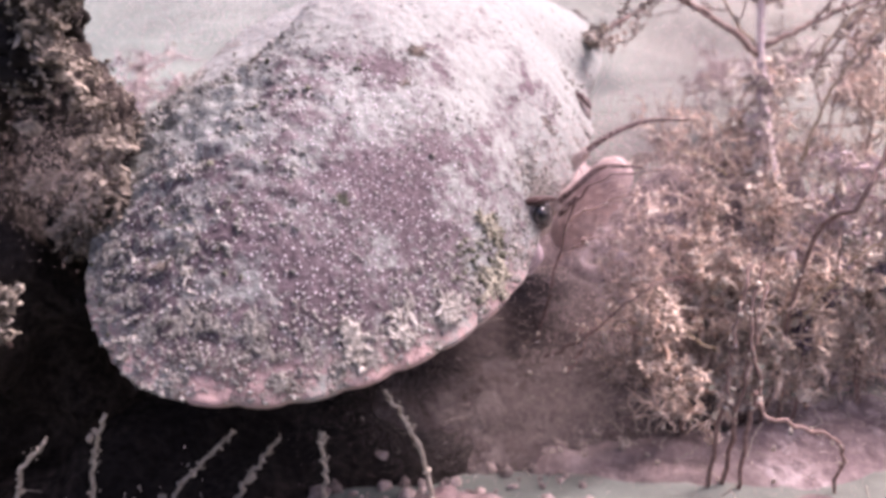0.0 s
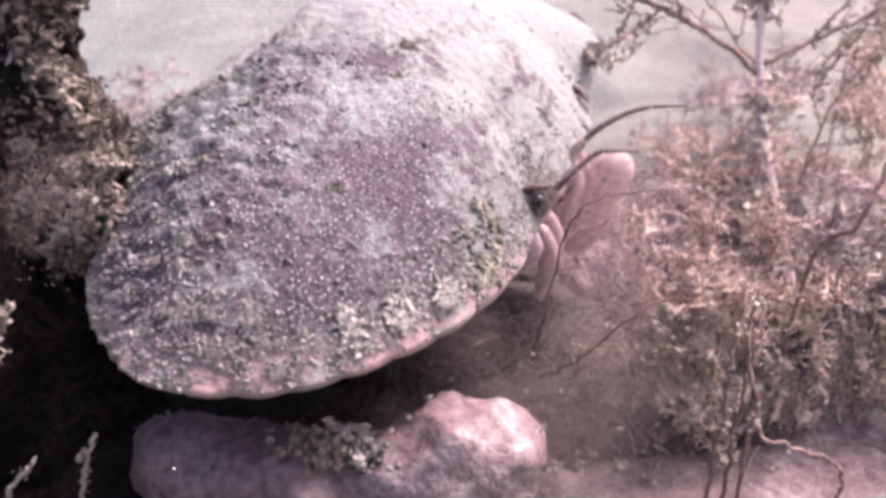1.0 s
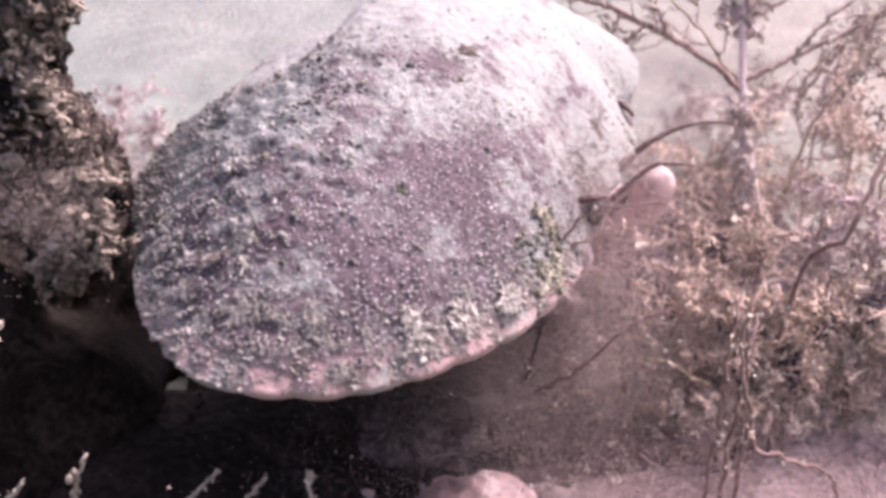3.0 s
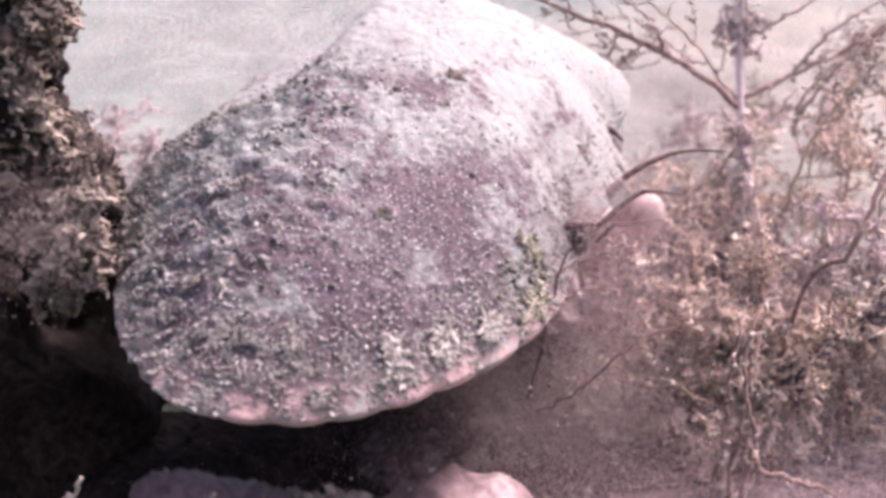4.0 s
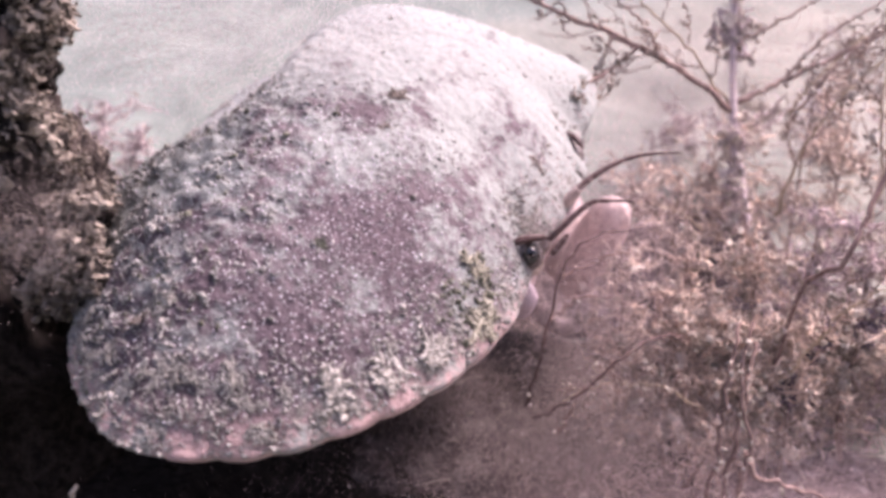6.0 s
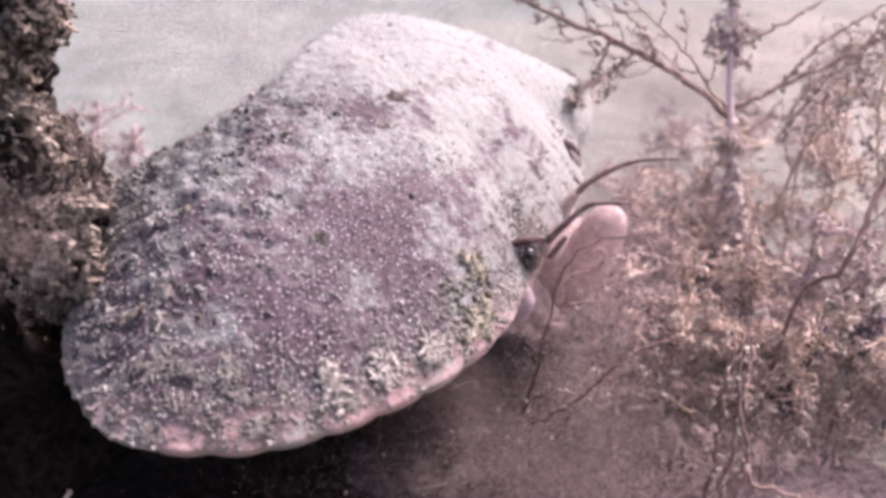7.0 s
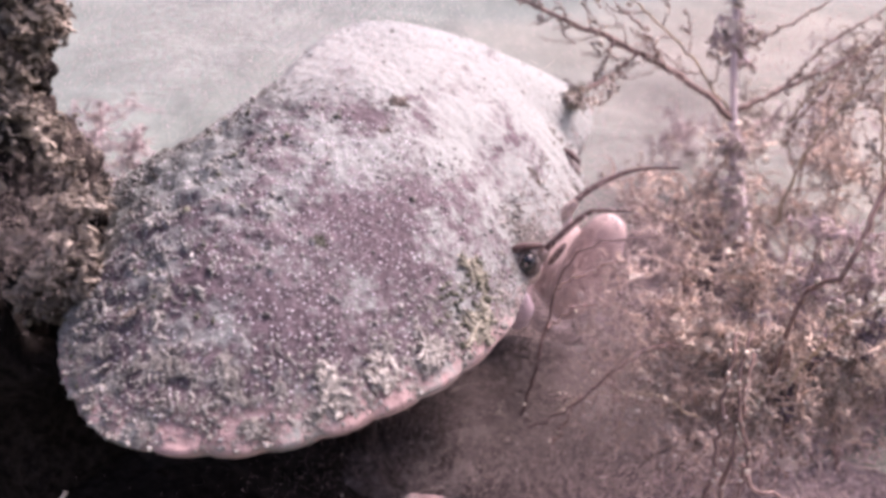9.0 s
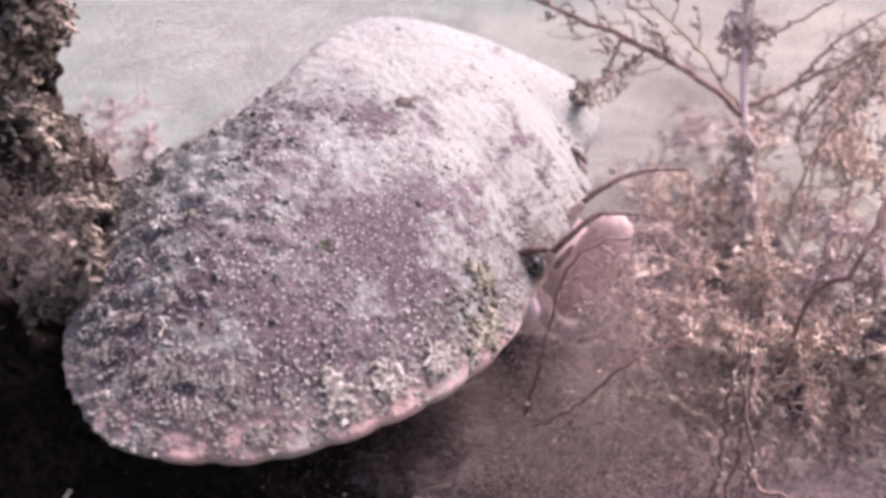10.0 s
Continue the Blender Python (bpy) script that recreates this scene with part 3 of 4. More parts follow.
# rock tinted for the shade below the shell's front
reef_rock("silted_rock", (.012, .258, -.002), (.076, .066, .036), 7.7, "low silted rock, coloured dark for shade under the crab", 0, .0012, .25, 1.6, M_DUSK)
# added lump: its brown stands for murky water over bright ground
reef_rock("silted_rock", (.090, .325, .000), (.052, .030, .050), 12.9, "rounded brown lump added for murk behind the weed", 0, .0012, .3, 2.2, M_MURK)
reef_rock("silted_rock", (.120, .208, -.006), (.085, .038, .021), 8.3, "low mauve rock blanketed with silt beside the weed", 0, .0012, .3, 1.8, M_MUD)
reef_rock("silted_rock", (.055, .152, -.012), (.095, .048, .026), 9.1, "low mauve rock blanketed with silt", 0, .0012, .3, 1.8, M_MUD)
reef_rock("silted_rock", (.040, .204, -.008), (.066, .030, .023), 9.7, "low brown rock under a film of silt", 0, .0012, .25, 1.5, M_MURK)
# two unseen boulders added to block sky light from the camera's side
reef_rock("reef_rock", (-.16, -.10, .10), (.10, .09, .17), 4.4, "unseen near-black boulder added left of the camera to cut skylight", 300, .003, mat=M_DARK)
reef_rock("reef_rock", (.06, -.17, .10), (.16, .09, .19), 5.2, "unseen near-black boulder added behind the camera to cut skylight", 300, .003, mat=M_DARK)


# ============ weeds ============
def bushy_weed(root, top, reach, label, leaf_mat, seed, sprigs=34, filaments=16, length=.005, thick=.00022, grains=500, grain=.0004, low=4, name="seaweed"):
    """A seaweed: a stem from root to top, sprigs round its upper part, each a brush of fine curling filaments, with grains of silt caught in them."""
    rng = np.random.default_rng(seed)
    root, top = np.array(root, float), np.array(top, float)
    stem_line = spline([root, root * .5 + top * .5 + rng.normal(size=3) * .003, top], 14)
    stems, hair, pts = [], [], []
    for _ in range(sprigs):
        a = stem_line[int(rng.integers(low, 14))]
        d = rng.normal(size=3)
        d[2] = d[2] * .7 + .25
        d /= np.linalg.norm(d)
        tip = a + d * reach * rng.uniform(.4, 1.0)
        sp = spline([a, (a + tip) / 2 + rng.normal(size=3) * reach * .15, tip], 7)
        stems.append(tube(sp, [.0004, .0002], 4))
        for _ in range(filaments):
            b = sp[int(rng.integers(1, 7))]
            e = rng.normal(size=3)
            e /= np.linalg.norm(e)
            ln = length * rng.uniform(.4, 1.2)
            q = [b]
            for _ in range(4):
                e = e + rng.normal(size=3) * .75
                e /= np.linalg.norm(e)
                q.append(q[-1] + e * ln * .28)
            hair.append(tube(q, [thick * rng.uniform(.8, 2.2), thick * .7], 3))
            pts += q
    ob = tagged(mesh(name, *tube(stem_line, [.0005, .0003], 6), M_TWIG), label, "seaweed")
    tagged(mesh("sprig", *join(stems), leaf_mat, ob), kind="stuff")
    tagged(mesh("frond", *join(hair), leaf_mat, ob, False), kind="stuff")
    pts = np.array(pts)
    c = pts[rng.integers(len(pts), size=grains)] + rng.normal(size=(grains, 3)) * grain
    tagged(mesh("caught_silt", *bits(c, rng.gamma(2.0, grain * .4, grains) + grain * .25, rng, "ico", stretch=.7, jitter=.45), leaf_mat if name == "algal_turf" else M_WEEDL, ob, False), kind="stuff")
    return ob


def twig(label, lines, mat, silt=60, seed=0, grain=.0005, sides=7, name="seaweed_stalk"):
    """A stalk drawn as a few smooth lines: (points, first radius, last radius)."""
    rng = np.random.default_rng(seed)
    pts, ob = [], None
    for p, r0, r1 in lines:
        s = spline(p, 26)
        s[1:] += rng.normal(size=s[1:].shape) * .00035
        if ob:
            mesh("branch", *tube(s, [r0, r1], sides), M_TWIG, ob)
        else:
            ob = tagged(mesh(name, *tube(s, [r0, r1], sides), mat), label, "seaweed")
        pts.append(s)
    if silt:
        a = np.concatenate(pts)
        c = a[rng.integers(len(a), size=silt)] + rng.normal(size=(silt, 3)) * grain * 1.4
        tagged(mesh("caught_silt", *bits(c, rng.gamma(2.2, grain * .35, silt) + grain * .2, rng, "ico"), M_WEEDL, ob, True), kind="stuff")
    return ob


# buff turf on the rock's lit side
turf_rng = np.random.default_rng(9)
for i in range(26):
    z = .080 + i * .0030
    x = -.083 + turf_rng.normal() * .0035 + (.011 if .083 < z < .104 else .008 if z < .116 else .001 if z < .126 else .010)
    y = .180 + turf_rng.normal() * .004
    bushy_weed((x - .006, y + .005, z - .004), (x, y, z), .0052, "short buff algal turf on reef rock", M_CRUST, 120 + i, 26, 12, .0026, .00045, 160, .00045, 1, name="algal_turf")

# the tangled clump in front of the crab
clump = [(.050, .226, .010, .046, .066, .012), (.058, .220, .012, .060, .062, .013), (.066, .216, .010, .067, .058, .014), (.064, .228, .010, .062, .072, .013),
         (.076, .214, .010, .078, .056, .015), (.078, .226, .010, .080, .074, .014), (.090, .216, .010, .092, .060, .015), (.094, .230, .010, .096, .078, .014),
         (.104, .218, .010, .106, .058, .016), (.110, .232, .010, .112, .078, .016), (.120, .222, .010, .122, .058, .016),
         (.126, .236, .010, .128, .082, .016), (.056, .224, .010, .054, .050, .011)]
for i, (x, y, z, tx, tz, reach) in enumerate(clump):
    pink = i in (7, 9, 10, 11)
    bushy_weed((x, y, z), (tx, y + .002, tz), reach, "tangled pinkish seaweed dusted with silt" if pink else "tangled buff-brown bushy seaweed dusted with silt",
               M_WEEDP if pink else M_WEED, 40 + i, 40, 18, .0050, .00022, 500, .00042, 4)
for i, (x, y, tx, tz, reach) in enumerate([(.128, .206, .130, .042, .014),
                                           (.078, .232, .074, .040, .012)]):
    bushy_weed((x, y, .006), (tx, y, tz), reach, "low pinkish seaweed half sunk in silt", M_WEEDP, 60 + i, 26, 14, .0050, .00026, 260, .0004, 1)
loose = bushy_weed((.056, .206, .012), (.042, .196, .058), .012, "loose dark sprig of brown seaweed pushed about by the claw", M_WEED, 33, 34, 16, .005, .00022, 300, .0004, 3)
# thinner weeds on the slope behind
# added lump whose mauve stands for murk below the eye
reef_rock("silted_rock", (.036, .325, .000), (.044, .028, .047), 14.3, "low mauve lump added for murk behind the crab", 0, .001, .25, 1.8, M_MUD)
# mounds added to carry the rosy haze tint behind the weed
reef_rock("silt_mound", (.120, .425, -.004), (.130, .085, .060), 16.4, "low silt swell tinted rosy for haze behind the weed", 0, .001, .2, 1.6, M_SAND)
reef_rock("silt_mound", (.37, .64, -.010), (.38, .32, .060), 15.2, "broad silt mound tinted rosy for haze behind the weed", 0, .001, .3, 2.2, M_SAND)
for i, (x, y, h, reach) in enumerate([(.10, .33, .070, .016), (.14, .34, .090, .020), (.175, .36, .10, .024), (.12, .38, .06, .018), (.17, .42, .08, .022),
                                      (.21, .40, .11, .026), (.10, .41, .045, .02), (.075, .31, .055, .016), (.095, .315, .070, .018), (.118, .31, .080, .020), (.065, .34, .045, .018), (.135, .32, .085, .020)]):
    g = ground_height(x, y)
    bushy_weed((x, y, g - .002), (x + .004, y, g + h), reach, "pale wispy seaweed standing on the silt slope", M_WEED if i > 6 else M_WEEDL if i % 2 else M_LAV, 80 + i, 20, 10, .009, .00028, 200, .0005)

# the tall stalk and its feathered side branches
twig("tall pink seaweed stalk with feathered side branches", [
    ([(.086, .228, .004), (.0935, .247, .036), (.0893, .268, .070), (.0875, .284, .101), (.0899, .300, .136), (.0905, .305, .160)], .0016, .0009),
    ([(.0868, .283, .099), (.0693, .282, .1127), (.0451, .281, .1243), (.0218, .279, .1339), (.012, .279, .138)], .0011, .0004),
    ([(.0575, .281, .119), (.049, .279, .113), (.043, .278, .110)], .0005, .0003),
    ([(.0500, .281, .122), (.045, .279, .113), (.042, .278, .108)], .0005, .0003),
    ([(.0640, .282, .1155), (.060, .280, .123), (.052, .280, .131)], .0005, .0003),
    ([(.0875, .284, .101), (.102, .285, .108), (.120, .286, .116), (.145, .288, .128)], .0010, .0004),
    ([(.102, .285, .108), (.112, .284, .120), (.130, .284, .132)], .0006, .0003),
    ([(.104, .284, .094), (.112, .284, .106), (.126, .285, .120), (.142, .286, .134)], .0006, .0003),
    ([(.0890, .292, .118), (.098, .291, .123), (.118, .291, .135)], .0006, .0003),
], M_LAV, 260, 3, .00045)
bushy_weed((.0885, .2865, .100), (.0900, .301, .140), .008, "feathery purple-pink seaweed growing on a tall stalk", M_LAV, 71, 24, 10, .005, .0003, 300, .0005)
bushy_weed((.0900, .262, .055), (.0880, .282, .096), .006, "ragged purple-pink growth on a tall stalk", M_LAV, 72, 18, 8, .004, .0003, 260, .0005)
twig("thick brown bare seaweed stem", [([(.104, .206, .108), (.0979, .204, .0983), (.093, .200, .089), (.0882, .198, .0805), (.0832, .2056, .0709), (.080, .210, .050), (.082, .214, .010)], .0007, .0006)], M_TWIG, 30, 8, .0004)
twig("thin dark forked twig before the crab's eye", [
    ([(.0160, .1745, .0575), (.0172, .1738, .0620), (.0188, .1734, .0688), (.0227, .1783, .0839), (.0278, .1806, .0909), (.036, .184, .0925), (.0471, .191, .0906)], .0003, .0002),
    ([(.0227, .1783, .0839), (.030, .181, .0865), (.038, .183, .0885)], .0003, .00015),
    ([(.021, .176, .076), (.027, .178, .080), (.034, .180, .079)], .0003, .00015)], M_ANT, 12, 9, .0003)
twig("low thin forked twig with grains of silt", [
    ([(.056, .208, .058), (.046, .194, .064), (.036, .187, .0605), (.026, .184, .054), (.0185, .184, .0495)], .0004, .0002),
    ([(.030, .1855, .0565), (.026, .184, .050), (.0235, .183, .046)], .0003, .0002)], M_ANT, 16, 10, .0003)
for i, ln in enumerate([[(0.0573, 0.1870, 0.0060), (0.0582, 0.1830, 0.0334), (0.0599, 0.1830, 0.0475), (0.0606, 0.1848, 0.0590), (0.0641, 0.1903, 0.0695)],
                        [(0.0641, 0.1870, 0.0060), (0.0651, 0.1830, 0.0335), (0.0662, 0.1830, 0.0440), (0.0632, 0.1839, 0.0563), (0.0668, 0.1903, 0.0695)],
                        [(0.0613, 0.1888, 0.0060), (0.0622, 0.1848, 0.0310), (0.0630, 0.1839, 0.0439), (0.0654, 0.1857, 0.0548), (0.0677, 0.1903, 0.0640)],
                        [(0.0659, 0.1848, 0.0402), (0.0688, 0.1830, 0.0347), (0.0769, 0.1821, 0.0324), (0.0868, 0.1830, 0.0258), (0.0855, 0.1870, 0.0060)]]):
    twig("thin reddish-brown seaweed stem standing before the clump", [(ln, .0006, .0004)], M_TWIG, 22, 20 + i, .0004)
bushy_weed((-.093, .165, .062), (-.0880, .156, .078), .005, "small buff frond of seaweed on dark rock", M_CRUST, 111, 16, 8, .0035, .0003, 80, .0004)
bushy_weed((.0450, .262, .114), (.0345, .246, .109), .0035, "small dark clot of weed hanging from a twig", M_SCRAP, 112, 22, 10, .0025, .00022, 120, .0004)
for i, (x, y, h, reach) in enumerate([(-.118, .345, .062, .018), (-.140, .380, .060, .020)]):
    g = ground_height(x, y)
    bushy_weed((x, y, g - .002), (x + .003, y, g + h), reach, "pale wispy seaweed standing on the silt slope", M_LAV, 115 + i, 20, 10, .009, .0003, 160, .0005)
# dark clots added where the tangle has dark gaps
for i, (x, z, reach) in enumerate([(.0935, .0560, .0030), (.0860, .0440, .0026), (.1060, .0600, .0034)]):
    bushy_weed((x - .001, .218, .006), (x, .216, z), reach, "dark purple clot filling a gap among paler weed", M_PURP, 141 + i, 30, 12, .0030, .0004, 40, .0003, 11)
for i, (x, y, tz, reach) in enumerate([(.122, .245, .036, .016), (.138, .250, .044, .018), (.108, .240, .030, .014)]):
    bushy_weed((x, y, .004), (x + .002, y, tz), reach, "low mauve seaweed tangled at the foot of the clump", M_WEEDP, 118 + i, 36, 16, .0055, .00026, 300, .0004, 2)

def feathered(label, axis, seed, n=9, length=.022, r0=.0006, silt=160, mat=None):
    """A fine branching twig: side branches leave the axis by turns."""
    rng = np.random.default_rng(seed)
    a = spline(axis, 30)
    lines = [(axis, r0, r0 * .4)]
    for k in range(n):
        i = 4 + int(k * 24 / n)
        d = a[min(29, i + 2)] - a[i - 1]
        d /= np.linalg.norm(d)
        side = np.cross(d, (0, 1, .1)) * (1 if k % 2 else -1) + rng.normal(size=3) * .25
        e = d * .8 + side * .8
        ln = length * rng.uniform(.5, 1.1) * (1 - .5 * k / n)
        p1 = a[i] + e * ln * .5
        lines.append(([a[i], p1, p1 + (d + e * .4) * ln * .45 + rng.normal(size=3) * ln * .08], r0 * .55, r0 * .3))
        m = a[i] + e * ln * .45
        lines.append(([m, m + (e - side * .9) * ln * .25, m + (e - side * 1.1) * ln * .45], r0 * .4, r0 * .25))
    return twig(label, lines, mat or M_TWIGL, silt, seed, .0004, 5)


feathered("pale yellowish feathered twig leaning over the weed", [(.098, .270, .070), (.106, .268, .095), (.122, .266, .116), (.145, .264, .134)], 201)
feathered("pale yellowish feathered twig with fine side branches", [(.104, .285, .098), (.116, .286, .112), (.134, .288, .124), (.158, .290, .134)], 202, 9, .020)
feathered("fine pale twig reaching up from the weed", [(.118, .255, .065), (.122, .256, .085), (.120, .258, .106), (.124, .260, .130)], 203, 8, .020)
feathered("fine pale twig reaching over the crab's shell", [(.0868, .285, .100), (.072, .287, .119), (.056, .288, .133), (.040, .290, .142)], 204, 9, .018, .0005)
feathered("brown branching twig reaching over the crab's shell", [(.0720, .2815, .1105), (.0560, .281, .1185), (.0400, .280, .1265), (.0230, .279, .1330)], 208, 13, .018, .0004, 90, M_TWIG)
feathered("small brown twig hanging over the crab's shell", [(.0600, .281, .1180), (.0520, .279, .1130), (.0450, .272, .1085), (.0385, .262, .1050)], 209, 8, .010, .0003, 50, M_TWIG)
feathered("fine drooping pale twig", [(.075, .262, .068), (.064, .258, .076), (.054, .254, .078), (.046, .250, .072)], 205, 8, .014, .0004)
feathered("fine pale twig low over the silt", [(.062, .205, .040), (.050, .202, .048), (.038, .200, .050), (.026, .198, .046)], 206, 7, .012, .0003, 90)
feathered("fine pale twig among the weed", [(.082, .205, .050), (.090, .202, .064), (.098, .200, .072), (.108, .198, .078)], 207, 8, .014, .0004)

# pale stalks at the foot of the crab
for i, ln in enumerate([[(-.080, .160, .010), (-.0772, .1587, .0364), (-.0706, .1542, .0515)], [(-.070, .170, .012), (-.0621, .1667, .0267), (-.0474, .1632, .0434)],
                        [(-.055, .170, .012), (-.0484, .1673, .0264), (-.0379, .163, .0414)], [(-.004, .165, .012), (-.0089, .1638, .039), (-.0153, .1634, .0527)],
                        [(-.098, .158, .015), (-.092, .157, .036), (-.084, .155, .046)], [(-.030, .166, .012), (-.0295, .165, .030), (-.0285, .163, .043)]]):
    stalk = twig("thin pale hydroid stalk rooted in silt", [(ln, .0006, .0004)], M_HYD, 40, 30 + i, .0004, name="hydroid_stalk")
    if i == 3:
        swept = stalk


# ============ gravel and drifting silt ============
def scatter_ground(name, n, box, size, mat, seed, label, category):
    rng = np.random.default_rng(seed)
    x, y = rng.uniform(box[0], box[1], n), rng.uniform(box[2], box[3], n)
    s = rng.gamma(2.0, size * .5, n) + size * .2
    c = np.array([(a, b, ground_height(a, b) + k * .3) for a, b, k in zip(x, y, s)])
    return tagged(mesh(name, *bits(c, s, rng, "ico", stretch=.4, jitter=.2), mat, None, True), label, category, kind="stuff")


scatter_ground("gravel", 900, (-.16, .03, .12, .20), .0009, M_GRAV, 3, "pinkish shell gravel and grit on the silt", "gravel")
for i, (x, y, r) in enumerate([(-.02, .66, .06), (.30, .62, .09)]):
    reef_rock("silted_rock", (x, y, ground_height(x, y) - r * .40), (r * 1.3, r * .8, r * .55), 10 + i * 1.1, "rounded rock under pale silt on the slope", 0, .001, .3, 1.3, M_SAND)


def debris_on(names, n, seed, keep):
    """Scraps of weed and shell lying on the silted rocks."""
    rng = np.random.default_rng(seed)
    tops = np.array([v.co for ob in names for v in ob.data.vertices if v.normal.z > .25 and v.co.z > .008 and keep(v.co)])
    c = tops[rng.integers(len(tops), size=n)] + rng.normal(size=(n, 3)) * .0012
    ch = [bits(c[: n * 2 // 3], np.minimum(rng.gamma(1.5, .00028, n * 2 // 3) + .00015, .001), rng, "ico", .6, .3)]
    for p in c[n * 2 // 3:]:
        e = rng.normal(size=3) * (1, 1, .35)
        e *= .004 * rng.uniform(.4, 1.3) / np.linalg.norm(e)
        ch.append(tube([p, p + e + (0, 0, .0006), p + e * 1.8 + rng.normal(size=3) * .001], [.00016, .0001], 4))
    return tagged(mesh("debris", *join(ch), M_WEEDL, None, False), "pale scraps of weed and shell on silted rock", "debris", kind="stuff")


debris_on([o for o in bpy.data.objects if o.name.startswith("silted_rock") and o.data.vertices[0].co.y < .33], 520, 44, lambda c: c.y < .24)
debris_on([o for o in bpy.data.objects if o.name.startswith("reef_ledge")], 260, 45, lambda c: c.y < .172 and c.x < -.02)


def silt_cloud(n, radii, seed, label, mat=None, grain=1.0, at=(0, 0, 0)):
    rng = np.random.default_rng(seed)
    c = rng.normal(size=(n, 3)) * radii
    ob = tagged(mesh("silt_cloud", *bits(c, rng.uniform(.00005, .00010, n) * grain, rng, "tet"), mat or M_CLOUD, None, False), label, "silt", kind="stuff")
    ob.location = at
    return ob


puff = silt_cloud(60000, (.012, .008, .013), 6, "soft brown cloud of stirred-up silt")
haze = silt_cloud(50000, (.017, .007, .009), 8, "thin brown silt hanging under the crab")
low_haze = silt_cloud(44000, (.036, .010, .009), 23, "mauve silt drifting low over the ground", M_ROSE, 1.5)
silt_cloud(36000, (.034, .010, .036), 21, "thin buff silt hanging among the weed", M_TAN, 1.5, (.100, .204, .072))
silt_cloud(34000, (.0095, .005, .014), 26, "rosy silt stirred up before the crab's mouth", M_ROSE, 1.3, (.033, .190, .083))
silt_cloud(40000, (.050, .012, .020), 22, "thin pale silt drifting behind the crab's shell", M_HAZE, 1.5, (-.050, .305, .112))
silt_cloud(46000, (.026, .008, .012), 24, "thin pale silt hanging over the crab's back", M_HAZE, 1.2, (-.043, .206, .132))
silt_cloud(90, (.045, .012, .018), 29, "bright specks drifting in the water", M_HAZE, 3.2, (.025, .168, .052))
silt_cloud(4500, (.006, .005, .006), 25, "faint grey silt before the reef rock", M_CLOUD, 1.3, (-.074, .160, .101))
silt_cloud(70000, (.022, .012, .024), 28, "grey-mauve silt hanging behind the weed", M_GREY, 1.5, (.090, .380, .078))
silt_cloud(26000, (.042, .010, .020), 27, "thin buff silt hanging over the weed", M_TAN, 1.5, (.125, .255, .118))


# ============ what moves ============
CRAB = [
    (0.0, -0.0227, 0.2326, 0.0918, 17.91, 8.53, -13.52),
    (0.5, -0.0226, 0.2336, 0.0921, 18.13, 8.60, -12.99),
    (1.0, -0.0222, 0.2361, 0.0947, 16.81, 5.55, -14.17),
    (1.5, -0.0217, 0.2377, 0.0966, 16.34, 4.71, -14.15),
    (2.0, -0.0207, 0.2380, 0.0968, 14.85, 4.67, -14.71),
    (2.5, -0.0199, 0.2367, 0.0988, 15.95, 5.84, -13.64),
    (2.6, -0.0197, 0.2367, 0.0982, 15.95, 5.84, -13.64),
    (2.7, -0.0153, 0.2363, 0.0964, 15.95, 6.14, -13.94),
    (3.2, -0.0081, 0.2361, 0.0969, 16.16, 8.36, -14.68),
    (3.8, -0.0089, 0.2361, 0.0963, 16.16, 8.76, -15.08),
    (4.0, -0.0111, 0.2361, 0.0959, 16.16, 8.76, -15.28),
    (4.5, -0.0165, 0.2373, 0.0971, 16.32, 5.01, -16.65),
    (5.0, -0.0158, 0.2377, 0.0987, 16.92, 2.17, -15.57),
    (5.5, -0.0196, 0.2351, 0.0942, 17.85, 4.33, -17.85),
    (7.0, -0.0197, 0.2364, 0.0911, 15.45, 3.95, -17.89),
    (7.5, -0.0197, 0.2373, 0.0902, 14.28, 3.17, -17.98),
    (8.0, -0.0197, 0.2368, 0.0901, 14.16, 3.35, -17.83),
    (8.5, -0.0199, 0.2368, 0.0899, 14.30, 4.01, -17.47),
    (9.0, -0.0199, 0.2366, 0.0897, 14.27, 4.29, -17.44),
    (9.5, -0.0200, 0.2360, 0.0904, 14.99, 4.51, -17.09),
    (10.0, -0.0200, 0.2354, 0.0900, 14.89, 5.03, -16.53)]
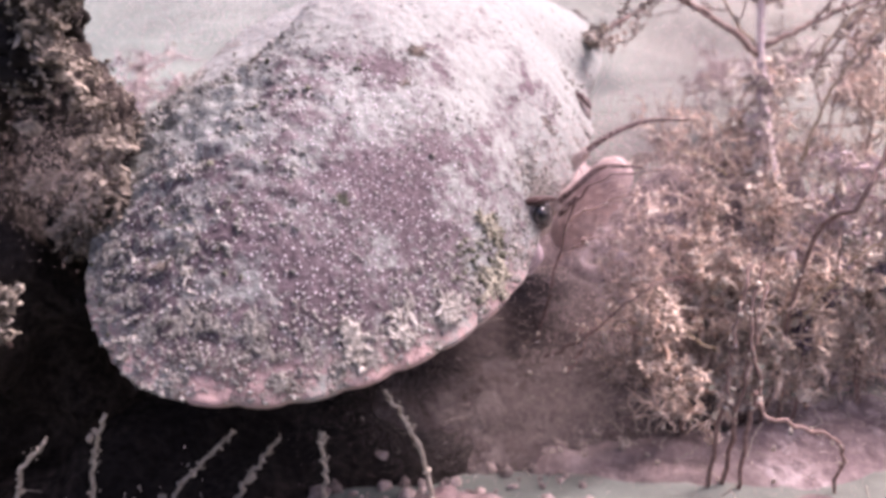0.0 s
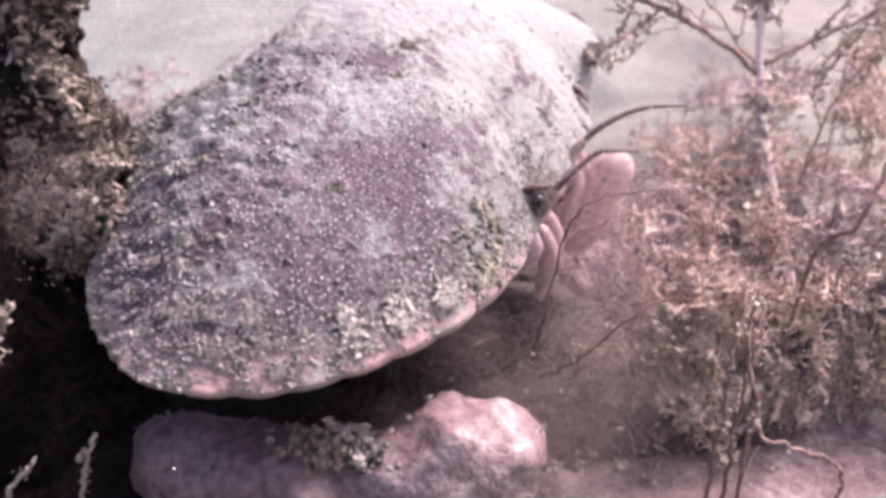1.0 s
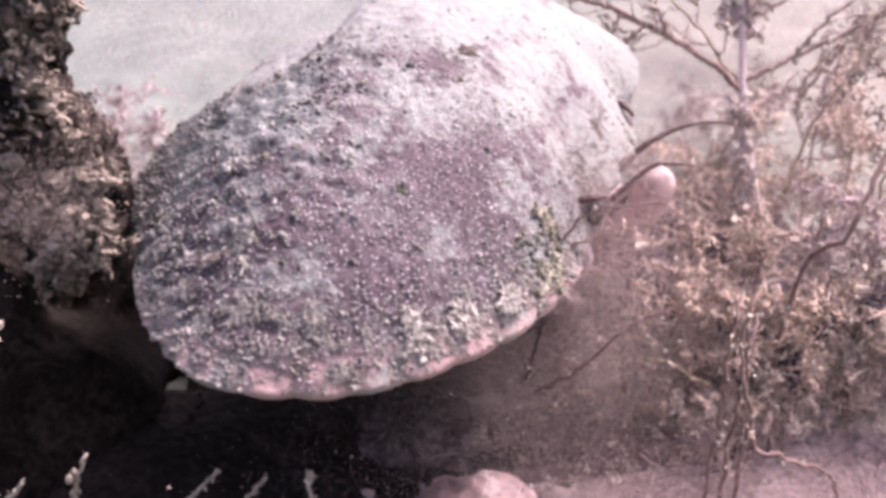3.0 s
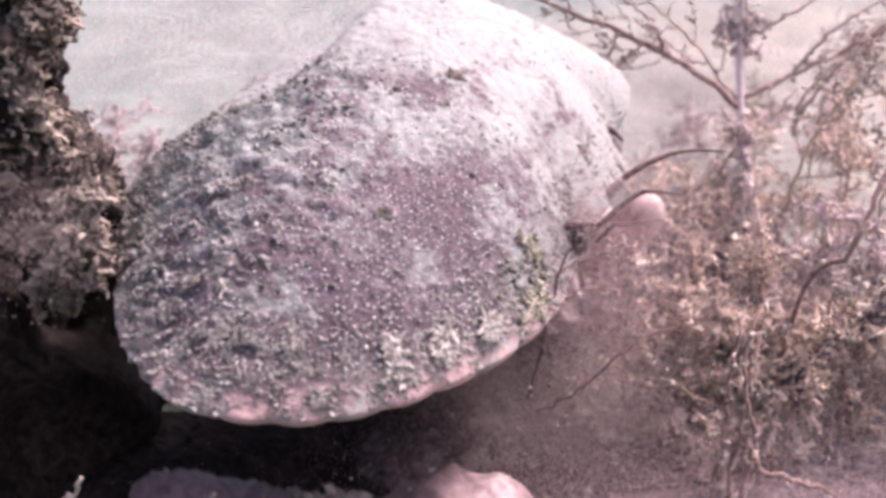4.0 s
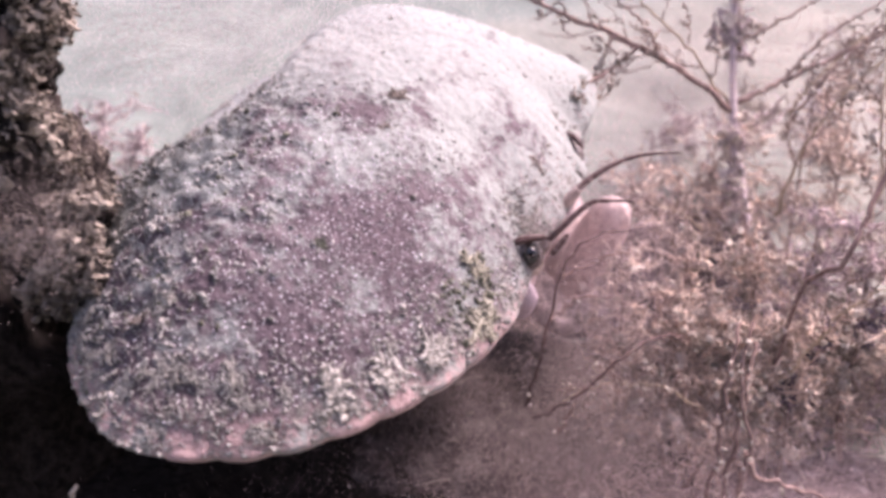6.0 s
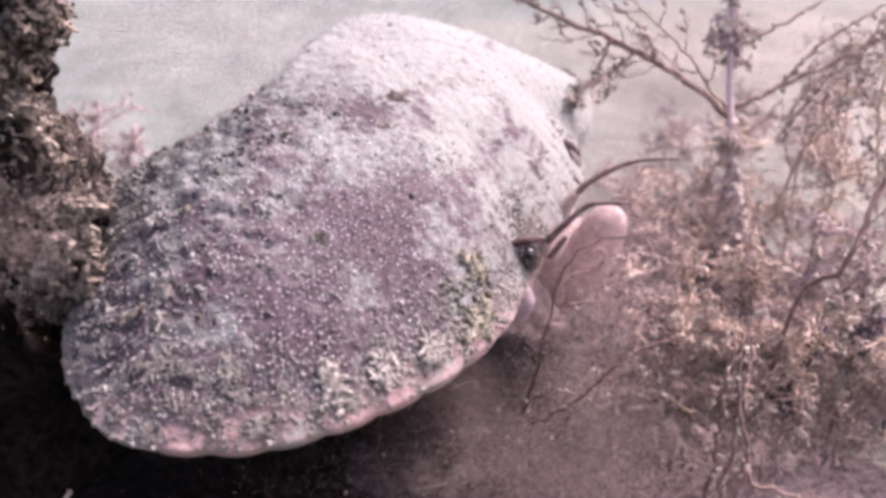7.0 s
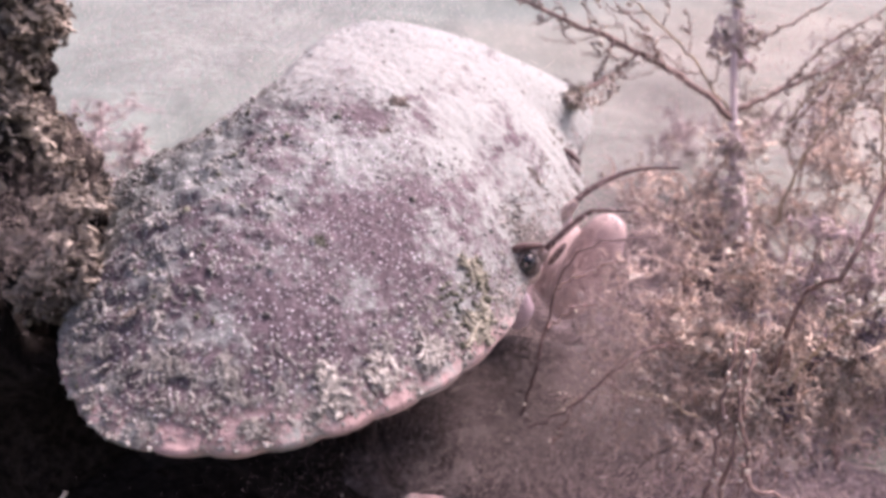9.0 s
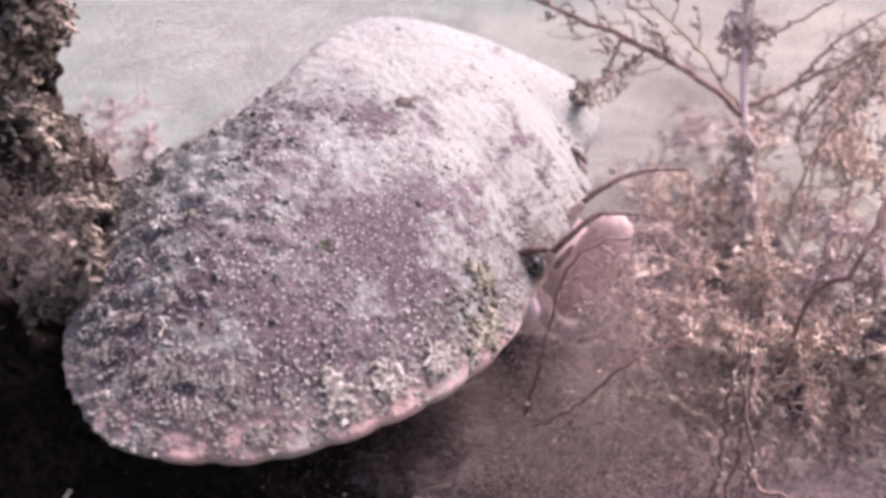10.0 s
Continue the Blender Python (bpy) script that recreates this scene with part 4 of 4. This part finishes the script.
# the near claw: shift ahead and up, and tilt about its palm
CLAW = [(0.0, 0, -.028, 0), (0.5, 0, -.028, 0), (0.6, 0, -.017, 0), (0.7, 0, -.010, 0), (0.8, 0, -.005, 0), (0.9, 0, -.001, 0), (1.0, 0, 0, 0), (1.1, -.002, .000, -1),
        (1.2, -.006, -.004, -5), (1.3, -.012, -.009, -12), (1.4, -.015, -.010, -18), (1.6, -.017, -.014, -24), (1.8, -.012, -.019, -30), (2.0, -.009, -.0215, -34),
        (2.5, -.007, -.0225, -36), (2.7, -.007, -.023, -32), (3.8, -.008, -.024, -6), (4.0, -.007, -.013, 0), (4.1, -.006, -.009, 2), (4.3, -.003, -.006, 0), (4.6, -.012, -.012, -14),
        (4.8, -.009, -.016, -26), (5.0, -.016, -.0175, -34), (5.2, -.014, -.021, -32), (5.5, -.006, -.023, -15), (7.0, 0, -.019, -4), (7.2, 0, -.009, -2), (7.4, 0, -.002, 2),
        (7.5, 0, -.002, 2), (7.7, -.007, -.006, -4), (8.0, -.008, -.0115, -18), (8.4, -.006, -.016, -28), (9.0, -.006, -.0165, -32), (10.0, -.006, -.0165, -32)]
PALM = Matrix.Translation((.043, -.082, -.025))


def motions():
    walk(crab, [(t, pose(x, y, z, a, b, c)) for t, x, y, z, a, b, c in CRAB])
    walk(near_claw, [(t, PALM @ pose(dx, 0, dz, 0, a, 0) @ PALM.inverted()) for t, dx, dz, a in CLAW])
    for k, ob in enumerate(mouth):
        tucked, out = pose(-.010, .004, .010), pose(0, 0, 0)
        walk(ob, [(0.0, tucked), (0.5, tucked), (0.75, out), (1.2, out), (1.5, tucked), (10.0, tucked)])
    foot = Matrix.Translation((-.004, .165, .012))      # this stalk is swept flat by the claw
    walk(swept, [(t, foot @ pose(0, 0, 0, b, a, 0) @ foot.inverted()) for t, a, b in [(0.0, 0, 0), (0.85, 0, 0), (1.1, 38, 20), (1.4, 74, 30), (10.0, 78, 30)]])
    root = Matrix.Translation((.056, .206, .012))
    walk(loose, [(t, root @ pose(0, 0, 0, b, a, 0) @ root.inverted()) for t, a, b in
                 [(0.0, 0, 0), (0.5, 1, 0), (0.8, 12, -8), (1.1, 30, -16), (1.5, 36, -20), (2.5, 40, -22), (4.0, 40, -22), (5.0, 44, -22), (10.0, 44, -22)]])
    walk(haze, [(0.0, pose(.006, .192, .030)), (1.0, pose(.010, .190, .036)), (2.5, pose(.010, .190, .046)), (5.0, pose(.014, .190, .044)), (7.5, pose(.012, .190, .040)), (10.0, pose(.016, .190, .044))])
    walk(low_haze, [(0.0, pose(.060, .188, -.002)), (1.0, pose(.058, .188, .004)), (2.5, pose(.052, .186, .018)), (5.0, pose(.056, .186, .027)), (7.5, pose(.054, .186, .029)), (10.0, pose(.060, .186, .030))])
    walk(puff, [(0.0, pose(.030, .205, .018)), (0.8, pose(.032, .200, .030)), (1.2, pose(.032, .196, .050)), (2.0, pose(.034, .198, .052)), (4.0, pose(.030, .200, .045)),
                (5.0, pose(.034, .198, .040)), (7.0, pose(.036, .200, .036)), (8.2, pose(.034, .198, .050)), (10.0, pose(.038, .200, .046))])


motions()
